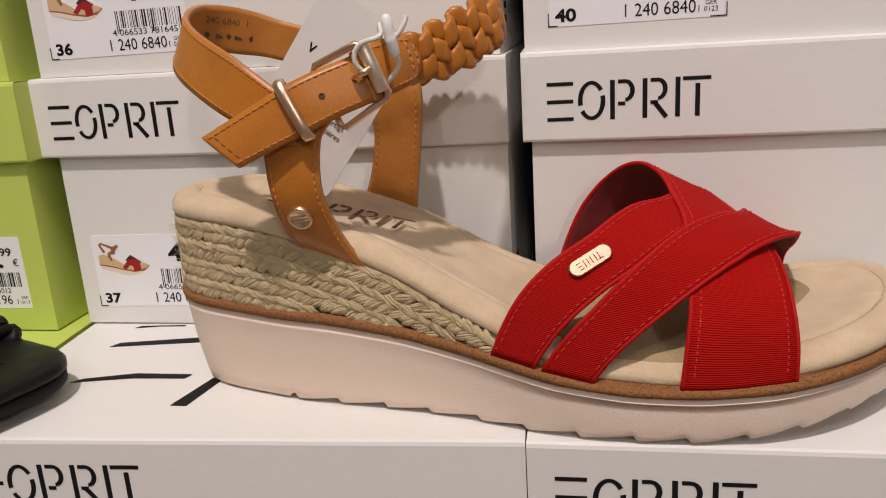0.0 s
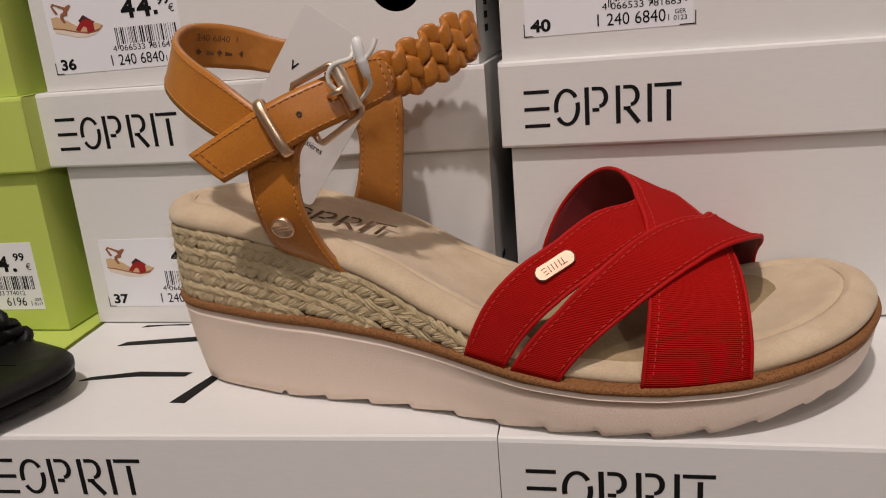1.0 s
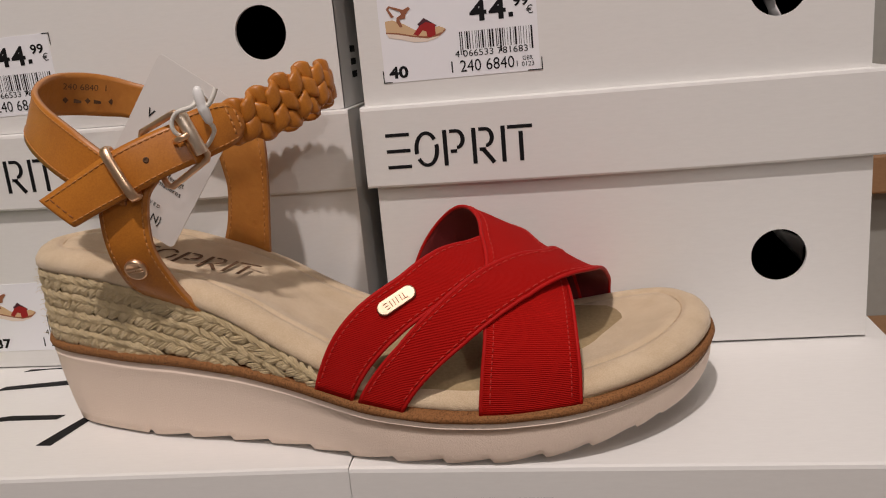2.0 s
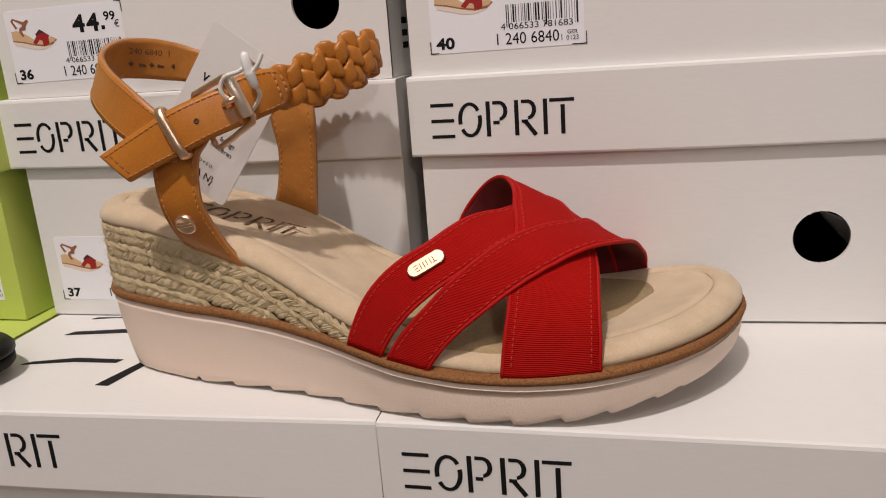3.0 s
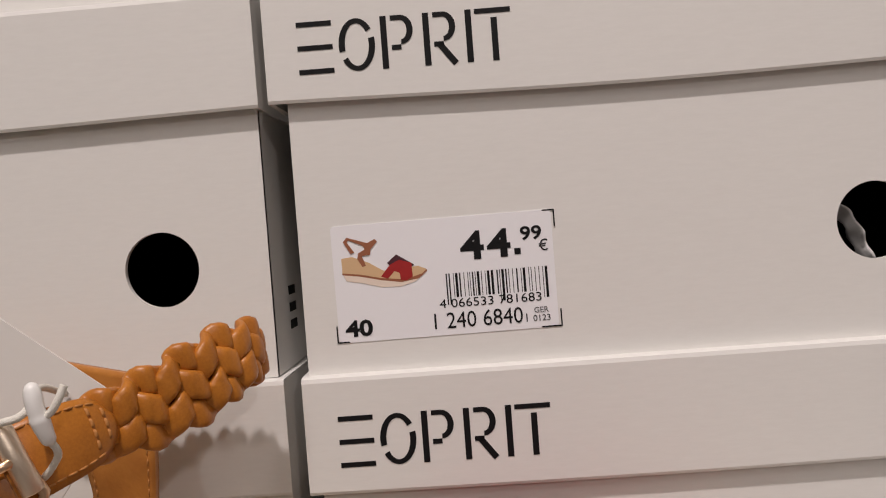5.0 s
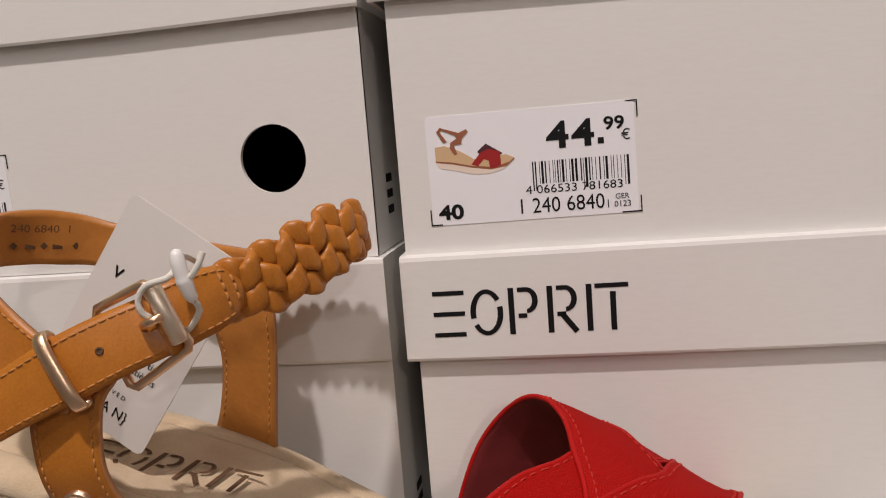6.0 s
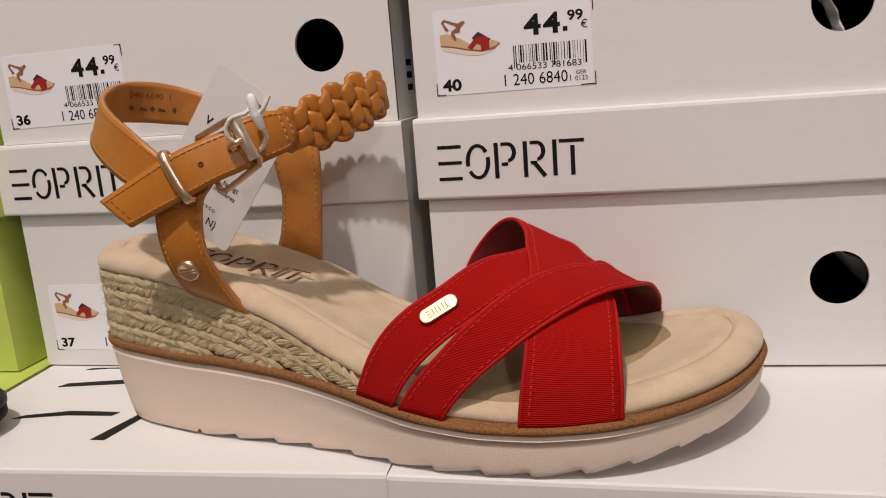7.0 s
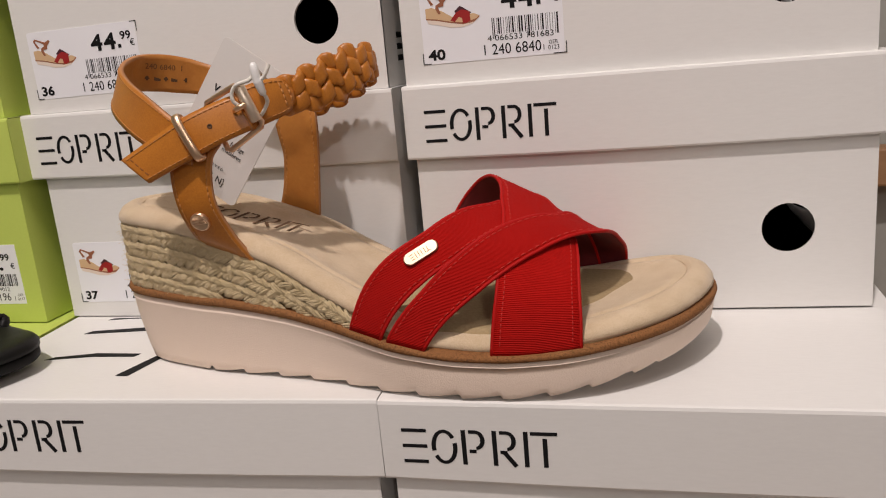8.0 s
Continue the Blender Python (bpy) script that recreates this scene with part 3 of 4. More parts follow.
part("code_number", writing([("6196", 0.0430, 0.0020, 0.0044, 0.0, 0.9), ("1", 0.0560, 0.0020, 0.0024, 0.0, 1.0), ("GER", 0.0588, 0.0044, 0.0014, 0.0, 1.0), ("0117", 0.0584, 0.0020, 0.0016, 0.0, 1.0)], gup), BLACK_INK, lab, smooth=False)
rng = random.Random(9)
bars, u = [], 0.0312
while u < 0.0600:
    w = rng.choice((0.00025, 0.00025, 0.0005, 0.0008))
    bars.append(rect(u, 0.0102, u + w, 0.0170))
    u += w + rng.choice((0.0003, 0.0004, 0.0007))
tagged(part("barcode", plates(bars, gup, 0.00005), BLACK_INK, lab, smooth=False), kind="stuff")
gl2 = facing((-0.3130, 0.1105, 0.1240), 0, 0.5)
part("price_label", plates([rect(0, 0, 0.0635, 0.0335)], gl2, 0.0002), PAPER, green_mid, "white printed price label", smooth=False)

# ---- the wedge sandal ----
sandal = thing("wedge_sandal", (-0.02, 0.07, 0.0), "red and tan wedge sandal with jute and cream sole", "sandal")
OUTLINE = [(-0.1525, 0.064), (-0.1440, 0.0555), (-0.128, 0.0485), (-0.105, 0.042), (-0.078, 0.0385), (-0.05, 0.034), (-0.02, 0.026), (0.005, 0.0228),
           (0.03, 0.0227), (0.053, 0.0255), (0.073, 0.0343), (0.0892, 0.0485), (0.0993, 0.066), (0.1030, 0.083), (0.0995, 0.1003), (0.0885, 0.113),
           (0.068, 0.1185), (0.045, 0.119), (0.02, 0.1165), (-0.01, 0.110), (-0.04, 0.1035), (-0.075, 0.102), (-0.11, 0.104), (-0.136, 0.1025), (-0.152, 0.093), (-0.1580, 0.079)]
NR = 420
EDGE = closed_curve(OUTLINE, NR)
tan_ = np.roll(EDGE, -1, 0) - np.roll(EDGE, 1, 0)
OUT = np.stack([tan_[:, 1], -tan_[:, 0]], 1)
OUT = OUT / np.linalg.norm(OUT, axis=1, keepdims=True)
ARC = np.concatenate([[0], np.cumsum(np.linalg.norm(np.diff(EDGE, axis=0), axis=1))])


def along(x, table):
    return np.interp(x, [a for a, _ in table], [b for _, b in table])


CORK_LOW = [(-0.16, 0.0335), (-0.123, 0.0329), (-0.093, 0.0315), (-0.066, 0.0283), (-0.04, 0.0232), (-0.016, 0.0181), (0.006, 0.0157), (0.0276, 0.0153), (0.048, 0.0166), (0.068, 0.0187), (0.088, 0.0208), (0.103, 0.0232)]
CORK_TOP = [(-0.16, 0.0370), (-0.1225, 0.0365), (-0.092, 0.0352), (-0.0655, 0.032), (-0.04, 0.0272), (-0.02, 0.0225), (-0.004, 0.0193), (0.017, 0.0182), (0.038, 0.0188), (0.058, 0.0209), (0.078, 0.0236), (0.103, 0.0268)]
JUTE_TOP = [(-0.16, 0.0648), (-0.134, 0.0645), (-0.116, 0.0630), (-0.1014, 0.0603), (-0.0755, 0.0526), (-0.063, 0.047), (-0.049, 0.0388), (-0.034, 0.031), (-0.02, 0.0250), (-0.006, 0.0200), (0.017, 0.0182), (0.038, 0.0188), (0.058, 0.0209), (0.078, 0.0236), (0.103, 0.0268)]
GROUND = [(-0.16, 0.0004), (0.03, 0.0004), (0.047, 0.0022), (0.067, 0.0055), (0.088, 0.0092), (0.103, 0.0128)]
INSET = [(-0.16, 0.0042), (-0.12, 0.0052), (-0.06, 0.0035), (0.0, 0.0010), (0.05, 0.0012), (0.08, 0.0018), (0.103, 0.0014)]
smooth3 = lambda a: (np.roll(a, 1) + a + np.roll(a, -1)) / 3
X = EDGE[:, 0]
zc0, zc1, zj, zg, ins = (along(X, t) for t in (CORK_LOW, CORK_TOP, JUTE_TOP, GROUND, INSET))
for _ in range(6):
    zc0, zc1, zj, zg, ins = map(smooth3, (zc0, zc1, zj, zg, ins))


def ring(off, z):
    p = EDGE + OUT * np.reshape(off * np.ones(NR), (-1, 1))
    return np.column_stack([p, z * np.ones(NR)])


def loft(rings, cap_low=True, cap_top=True):
    bm = bmesh.new()
    vs = [[bm.verts.new(p) for p in r] for r in rings]
    for a, b in zip(vs, vs[1:]):
        for i in range(NR):
            j = (i + 1) % NR
            bm.faces.new([a[i], a[j], b[j], b[i]])
    if cap_low:
        bm.faces.new(vs[0][::-1])
    if cap_top:
        bm.faces.new(vs[-1])
    return bm


# the cream outsole, with a saw-toothed tread along its lower edge
saw = (ARC / 0.0168) % 1.0
tooth = np.where((X > -0.112) & (X < 0.082), 0.0017 * np.clip((saw - 0.10) / 0.9, 0, 1) ** 1.3, 0.0)
wall = [ring(-ins - 0.004, zg + 0.0030 + tooth), ring(-ins - 0.0008, zg + tooth), ring(-ins, zg + tooth + 0.0006)]
for k in (0.15, 0.3, 0.5, 0.7, 0.9):
    wall.append(ring(-ins * (1 - k) ** 1.25 + 0.0003 * math.sin(math.pi * k), zg * (1 - k) + zc0 * k))
wall += [ring(0.0002, zc0 - 0.0020), ring(-0.0003, zc0 - 0.0018), ring(-0.0002, zc0 - 0.0004), ring(-0.0008, zc0)]
part("outsole", loft(wall), CREAM, sandal, "cream rubber outsole with toothed tread")
part("cork_band", loft([ring(-0.001, zc0 + 0.0001), ring(0.0008, zc0 + 0.0004), ring(0.0013, (zc0 + zc1) / 2), ring(0.0009, zc1 - 0.0004), ring(-0.001, zc1)]), CORK, sandal, "brown speckled cork band")

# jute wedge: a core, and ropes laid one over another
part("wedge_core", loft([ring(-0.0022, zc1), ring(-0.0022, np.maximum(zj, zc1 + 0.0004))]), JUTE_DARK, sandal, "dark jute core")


def rope_row(level):
    """One plaited rope round the wedge: two files of slanted strands that meet like chevrons."""
    bm = bmesh.new()
    h = 0.0070
    rng = random.Random(level)
    step = 0.0023
    for k in range(int(ARC[-1] / step)):
        s = k * step
        for up in (0, 1):
            i = int(np.searchsorted(ARC, s + (0.0012 if up else 0.0))) % NR
            zt, zl = zj[i], zc1[i]
            zm = zt - h * (level + 0.5)
            if zm < zl - 0.0012 or zt - zl < 0.0035 + 0.002 * level or X[i] > -0.032:
                continue
            d = np.array([*(EDGE[(i + 3) % NR] - EDGE[i - 3]), zj[(i + 3) % NR] - zj[i - 3]])
            d /= np.linalg.norm(d)
            o = np.array([*OUT[i], 0.0])
            v = np.cross(d, o)
            v = v if v[2] > 0 else -v
            zz = zm + (0.0017 if up else -0.0017)
            c = np.array([*(EDGE[i] + OUT[i] * (-0.0014 + rng.uniform(-0.0003, 0.0003))), zz + rng.uniform(-0.0003, 0.0003)])
            ang = radians((-33 if up else 33) + rng.uniform(-9, 9))
            ax = d * math.cos(ang) + v * math.sin(ang)
            ay = np.cross(o, ax)
            L = 0.0036 + rng.uniform(-0.0006, 0.0008)
            for fib in range(4):
                fan = (fib - 1.5) * 0.00056 + rng.uniform(-0.0002, 0.0002)
                R = 0.00044 + rng.uniform(-0.0001, 0.00014)
                pts, tp = [], []
                for q in np.linspace(-1, 1, 6):
                    pts.append(c + ax * (q * L + rng.uniform(-0.0002, 0.0002)) + o * (0.0013 * (1 - q * q) - 0.0002 * abs(fib - 1.5)) + ay * (fan * (1.15 - 0.5 * q * q) + 0.0004 * math.sin(q * 2.2)))
                    tp.append(max(0.35, (1 - abs(q) ** 2.6) ** 0.5))
                tube(pts, R, 5, bm=bm, up=o, taper=tp)
    # loose fibres
    for k in range(420):
        i = rng.randrange(NR)
        zm = zj[i] - h * (level + rng.random())
        if zm < zc1[i] or zj[i] - zc1[i] < 0.006:
            continue
        o = np.array([*OUT[i], 0.0])
        c = np.array([*EDGE[i], zm])
        e = c + o * rng.uniform(0.0003, 0.0010) + np.array([rng.uniform(-0.003, 0.003), 0, rng.uniform(-0.0015, 0.0015)])
        tube([c - o * 0.001, (c + e) / 2 + o * 0.0007, e], rng.uniform(0.00006, 0.00012), 3, bm=bm)
    return bm


for level in range(4):
    part("jute_rope", rope_row(level), JUTE, sandal, "plaited natural jute rope")

# padded suede insole
SP0, SP1 = -0.112, 0.062
front_in = along(X, [(-0.16, 0.0), (-0.05, 0.0), (-0.03, -0.0022), (0.06, -0.0022), (0.075, -0.0010), (0.103, -0.0005)])
for _ in range(8):
    front_in = smooth3(front_in)
spine = np.column_stack([np.clip(X, SP0, SP1), along(np.clip(X, SP0, SP1), [(-0.112, 0.074), (-0.05, 0.069), (0.0, 0.068), (0.062, 0.078)])])
zi = np.maximum(zj, zc1)
rise = along(X, [(-0.16, 1.0), (-0.06, 1.0), (-0.02, 0.85), (0.04, 0.8), (0.103, 0.95)])


def in_ring(off, lift):
    p = EDGE + OUT * (off + front_in)[:, None]
    return np.column_stack([p, zi + lift * rise])


rings = [in_ring(-0.004 * np.ones(NR), -0.0002), in_ring(-0.0006 * np.ones(NR), 0.0), in_ring(0.0004 * np.ones(NR), 0.0016), in_ring(0.0002 * np.ones(NR), 0.0036), in_ring(-0.0014 * np.ones(NR), 0.0058),
         in_ring(-0.0042 * np.ones(NR), 0.0072), in_ring(-0.0076 * np.ones(NR), 0.0076), in_ring(-0.0092 * np.ones(NR), 0.0072), in_ring(-0.0098 * np.ones(NR), 0.0060), in_ring(-0.0104 * np.ones(NR), 0.0060), in_ring(-0.0114 * np.ones(NR), 0.0070)]
rim = rings[-1]
zs = along(spine[:, 0], JUTE_TOP) + 0.0064
for k in (0.1, 0.22, 0.38, 0.58, 0.8, 1.0):
    w = k
    p = rim[:, :2] * (1 - w) + spine * w
    z_plane = along(p[:, 0], JUTE_TOP)
    for _ in range(10):
        z_plane = smooth3(z_plane)
    z = (z_plane + 0.0068 - 0.0016 * math.sin(min(k * 1.6, 1) * math.pi / 2)) * min(1, k * 3) + rim[:, 2] * max(0, 1 - k * 3)
    rings.append(np.column_stack([p, z]))
ins_bm = loft(rings, True, False)
bmesh.ops.remove_doubles(ins_bm, verts=ins_bm.verts[:], dist=0.00002)
insole = part("insole", ins_bm, SUEDE, sandal, "padded beige suede insole")


seam = in_ring(-0.0101 * np.ones(NR), 0.0062)
bm = bmesh.new()
for k in range(0, NR - 3, 3):
    tube([seam[k], (seam[k] + seam[k + 1]) / 2 + np.array([0, 0, 0.0003]), seam[k + 1] + np.array([0, 0, 0.0003]), seam[k + 2]], 0.00022, 5, bm=bm)
tagged(part("seam_stitching", bm, SUEDE, insole), kind="stuff")


def insole_z(x, y):
    """Height of the footbed, inside its seam."""
    return along(x, JUTE_TOP) + 0.0054


# burnt-in mark on the heel of the footbed, plain bars along the foot
du = Vector((0.040, 0.0, -0.0098)).normalized()
dv = Vector((0.13, 1.0, 0.0)).normalized()
dn = du.cross(dv).normalized()
mm = Matrix.Translation((-0.1165, 0.0640, insole_z(-0.1165, 0.064) + 0.0004)) @ Matrix((du, dv, dn)).transposed().to_4x4()
for bar in logo_bars(mm, 0.050, 0.0125, 0.0011):
    part("burnt_bar", bar, BURN, insole, "dark burnt-in bar", smooth=False)

# ---- red bands over the toes ----
NEAR = [(-0.06, 0.0355), (-0.02, 0.026), (0.005, 0.0228), (0.03, 0.0227), (0.053, 0.0255), (0.073, 0.0345), (0.089, 0.049)]
FAR = [(-0.06, 0.103), (-0.04, 0.1035), (-0.01, 0.110), (0.02, 0.1165), (0.045, 0.119), (0.068, 0.1185), (0.087, 0.1125)]
HUMP = [(-0.04, 0.052), (-0.02, 0.050), (0.0, 0.046), (0.02, 0.042), (0.04, 0.037), (0.06, 0.031), (0.08, 0.026)]
LEAN = [(-0.04, 0.45), (0.0, 0.45), (0.015, 0.42), (0.035, 0.22), (0.048, -0.07), (0.06, -0.42), (0.07, -0.55)]


def instep(x, s):
    """A place on the foot's form: s runs 0..1 from the outer to the inner edge of the sole."""
    yn, yf = along(x, NEAR) + 0.0005, along(x, FAR) - 0.003
    z0 = along(x, CORK_TOP)
    c = -math.cos(math.pi * s)
    c = math.copysign(abs(c) ** (2 / 2.4), c)
    y = (yn + yf) / 2 + (yf - yn) / 2 * c
    fr = (y - yn) / (yf - yn)
    return np.array([x, y, z0 - 0.0015 + 0.004 * fr + along(x, HUMP) * (1 + along(x, LEAN) * fr) * math.sin(math.pi * s) ** (2 / 2.4)])


def smooth_table(table, s):
    xs = [a for a, _ in table]
    c = curve([(a, b) for a, b in table], 200)
    return np.interp(s, c[:, 0], c[:, 1])


def red_band(low, high, lift, name, label, tight=((0, 0, 0), (1, 0, 0))):
    """A band over the instep; tight: (s, rise of its heel edge, rise of its toe edge) where it is pulled off the foot's form."""
    S = np.linspace(0.004, 0.996, 90)
    W = np.linspace(0, 1, 11)
    g = np.array([[instep(float(smooth_table(low, s)) * (1 - w) + float(smooth_table(high, s)) * w, s) for w in W] for s in S])
    n = normals_of(g)
    side = 1.0 if n[45, 5, 2] > 0 else -1.0
    n = n * side
    lf = np.interp(S, [a for a, _ in lift], [b for _, b in lift])
    g = g + n * lf[:, None, None]
    up = curve(tight, 300)
    for e, col in ((1 - W, 1), (W, 2)):
        g[:, :, 2] += np.interp(S, up[:, 0], up[:, col])[:, None] * e[None, :]
    band = part(name, sheet(g, 0.0011, side, True), [RED, RED_LINING_SHADED, RED_PIPE], sandal, label)
    part("stitching", stitches(g, (0.09, 0.91), side, 0.0025, 0.0017, 0.00024, lift=0.00014), RED_THREAD, band)
    bm = bmesh.new()
    for j in (0, -1):
        tube(g[:, j] - n[:, j] * 0.0005, 0.00075, 7, bm=bm)
    part("piping", bm, RED_PIPE, band, "narrow red piping")
    return band, g, n


B1L = [(0, -0.035), (0.11, -0.0265), (0.2, -0.017), (0.29, -0.0054), (0.4, 0.0078), (0.47, 0.0195), (0.62, 0.034), (0.8, 0.043), (1, 0.046)]
B1H = [(0, -0.0225), (0.08, -0.0141), (0.17, -0.0032), (0.25, 0.0085), (0.36, 0.0223), (0.5, 0.038), (0.7, 0.050), (1, 0.056)]
B2L = [(0, -0.0195), (0.1, -0.0083), (0.22, 0.0056), (0.36, 0.0223), (0.44, 0.0345), (0.5, 0.0435), (0.6, 0.0475), (0.8, 0.048), (1, 0.047)]
B2H = [(0, -0.0054), (0.09, 0.0063), (0.2, 0.0223), (0.31, 0.0384), (0.39, 0.0508), (0.45, 0.0590), (0.55, 0.0645), (0.75, 0.0672), (1, 0.0675)]
B3L = [(0, 0.0215), (0.1, 0.0231), (0.2, 0.0243), (0.39, 0.0240), (0.49, 0.0210), (0.59, 0.0165), (0.75, 0.004), (0.87, -0.0075), (1, -0.018)]
B3H = [(0, 0.0537), (0.13, 0.0537), (0.36, 0.0515), (0.49, 0.0465), (0.6, 0.037), (0.75, 0.026), (1, 0.012)]
band1, g1, n1 = red_band(B1L, B1H, [(0, 0.0006), (1, 0.0006)], "toe_band", "red grosgrain toe band with a metal plate")
red_band(B3L, B3H, [(0, 0.0004), (0.2, 0.0008), (0.4, 0.0016), (1, 0.0014)], "toe_band", "wide red grosgrain cross band")
red_band(B2L, B2H, [(0, 0.0006), (0.15, 0.0010), (0.3, 0.0030), (0.45, 0.0026), (0.6, 0.0018), (1, 0.0010)], "toe_band", "red grosgrain toe band laid over the cross band",
         ((0, 0, 0), (0.2, 0, 0), (0.3, -0.0006, 0.0003), (0.36, -0.0006, 0.0022), (0.42, 0.0004, 0.0045), (0.47, 0.0016, 0.0050), (0.52, 0.0022, 0.0036), (0.58, 0.0010, 0.0016), (0.66, 0, 0.0002), (0.8, 0, 0), (1, 0, 0)))

# small metal plate on the first band
s0 = 0.232
c0 = at(g1, s0 + 0.006, 0.38)
e0 = at(g1, s0 + 0.06, 0.56) - at(g1, s0 - 0.06, 0.44)
e0 = e0 / np.linalg.norm(e0)
nn = at(n1, s0, 0.5)
v0 = np.cross(nn, e0)
bm = bmesh.new()
outl = [(math.copysign(0.0046, math.cos(a)) + 0.0026 * math.cos(a), 0.0026 * math.sin(a)) for a in np.linspace(0, 2 * math.pi, 28, endpoint=False)]
lo = [bm.verts.new(c0 + e0 * a + v0 * b + nn * 0.0002) for a, b in outl]
mi = [bm.verts.new(c0 + e0 * a + v0 * b + nn * 0.0010) for a, b in outl]
hi = [bm.verts.new(c0 + e0 * a * 0.95 + v0 * b * 0.9 + nn * 0.0013) for a, b in outl]
for a, b in ((lo, mi), (mi, hi)):
    for i in range(28):
        bm.faces.new([a[i], a[(i + 1) % 28], b[(i + 1) % 28], b[i]])
bm.faces.new(hi)
engraved = bmesh.new()
for k, (a, b, c_, d) in enumerate(((-0.0046, -0.0011, -0.0030, -0.0008), (-0.0044, 0.0, -0.0030, 0.0003), (-0.0042, 0.0010, -0.0028, 0.0013), (-0.0022, -0.0011, -0.0019, 0.0013), (-0.0010, -0.0011, -0.0007, 0.0013),
                                  (0.0002, -0.0011, 0.0005, 0.0013), (0.0016, -0.0011, 0.0019, 0.0013), (0.0028, -0.0011, 0.0031, 0.0013), (0.0022, 0.0010, 0.0040, 0.0013))):
    engraved.faces.new([engraved.verts.new(c0 + e0 * p - v0 * q + nn * 0.00134) for p, q in ((a, b), (c_, b), (c_, d), (a, d))])
plate = part("metal_plate", bm, PLATE, band1, "small pale gold metal plate", smooth=False)
tagged(part("engraved_bars", engraved, BURN, band1, smooth=False), kind="stuff")

# ---- ankle straps ----
LEATHER = [TAN, TAN_LINING, TAN_EDGE]


def leather(name, a, b, n, thick, side, label, stitch=(0.1, 0.9), bulge=0.0, across=9, ends=(0.03, 0.97)):
    g = strip(a, b, n, across, bulge, side)
    ob = part(name, sheet(g, thick, side, True), LEATHER, sandal, label)
    if stitch:
        part("stitching", stitches(g, stitch, side, 0.0023, 0.0018, 0.00028, ends), THREAD, ob)
    return ob, g


def outward(g):
    """+1 or -1, so that the band's outer face looks away from the ankle's middle."""
    n = normals_of(g)
    mid = g.reshape(-1, 3).mean(0)
    k = g.shape[0] // 2
    return 1.0 if n[k, g.shape[1] // 2] @ (g[k, g.shape[1] // 2] - np.array([-0.092, 0.067, g[k, g.shape[1] // 2][2]])) > 0 else -1.0


heel_top = [(-0.0900, 0.0300, 0.1080), (-0.0954, 0.0310, 0.1093), (-0.1104, 0.036, 0.1193), (-0.1265, 0.048, 0.1268), (-0.1368, 0.061, 0.1325), (-0.141, 0.080, 0.1362),
            (-0.1365, 0.094, 0.1358), (-0.1282, 0.102, 0.133), (-0.1173, 0.1055, 0.1286), (-0.095, 0.107, 0.1225), (-0.070, 0.102, 0.118)]
heel_low = [(-0.0910, 0.0285, 0.0930), (-0.0985, 0.0290, 0.0945), (-0.116, 0.034, 0.1030), (-0.133, 0.046, 0.1118), (-0.1415, 0.058, 0.1175), (-0.146, 0.077, 0.1208),
            (-0.1425, 0.090, 0.1200), (-0.135, 0.099, 0.1180), (-0.1256, 0.105, 0.1160), (-0.100, 0.107, 0.1085), (-0.070, 0.102, 0.102)]
sd = outward(strip(heel_top, heel_low, 60))
heel_strap, gh = leather("heel_strap", heel_top, heel_low, 90, 0.0018, sd, "tan leather heel strap with stitched edges", (0.09, 0.91))
# size and care marks stamped on its lining
n_h = normals_of(gh) * sd
i0 = 0.515
c = at(gh, i0, 0.36) - at(n_h, i0, 0.36) * 0.00195
u_ = at(gh, i0 + 0.12, 0.36) - at(gh, i0, 0.36)
u_ = Vector(u_ / np.linalg.norm(u_))
w_ = -Vector(at(n_h, i0 + 0.06, 0.36))
v_ = w_.cross(u_).normalized()
stamp = Matrix.Translation(c) @ Matrix((u_, v_, w_)).transposed().to_4x4()
bm = writing([("240 6840  1", 0.0, 0.0, 0.0024, 0.0, 1.1)], stamp)
for k, x in enumerate((0.0, 0.0045, 0.0088, 0.0125, 0.0185)):
    sym = [[(x, -0.0042), (x + 0.0012, -0.0054), (x + 0.0024, -0.0042), (x + 0.0012, -0.003)], [(x, -0.0052), (x + 0.003, -0.0052), (x + 0.003, -0.0042), (x, -0.0036)]][k % 2]
    part("stamped_sign", plates([sym], stamp, 0.0001), BURN, heel_strap, smooth=False)
part("stamped_number", bm, BURN, heel_strap, smooth=False)

# outer quarter, with its screw-head rivet
qa = [(-0.1000, 0.0305, 0.1000), (-0.1013, 0.0292, 0.0890), (-0.1003, 0.0293, 0.0761), (-0.0990, 0.0350, 0.0640), (-0.0975, 0.0402, 0.0590), (-0.0965, 0.0420, 0.0570)]
qb = [(-0.0800, 0.0335, 0.1010), (-0.0838, 0.0305, 0.0940), (-0.0845, 0.0295, 0.0785), (-0.0815, 0.0345, 0.0640), (-0.0763, 0.0385, 0.0525), (-0.0735, 0.0398, 0.0490)]
sq = outward(strip(qa, qb, 40))
quarter, gq = leather("outer_quarter", qa, qb, 50, 0.0018, sq, "tan leather quarter with a brass rivet", (0.08, 0.90))
nq = normals_of(gq) * sq
ri, rj = 0.60, 0.42
rc, rn = at(gq, ri, rj), at(nq, ri, rj)
rn = rn / np.linalg.norm(rn)
ru = np.cross(rn, (0.25, 0, 1))
ru /= np.linalg.norm(ru)
rv = np.cross(rn, ru)
bm = bmesh.new()
rows = []
for rad, h in ((0.0040, -0.0004), (0.0040, 0.0009), (0.0037, 0.0013), (0.0031, 0.00135), (0.0030, 0.0011), (0.0002, 0.0011)):
    rows.append([bm.verts.new(rc + rn * h + rad * (math.cos(a) * ru + math.sin(a) * rv)) for a in np.linspace(0, 2 * math.pi, 40, endpoint=False)])
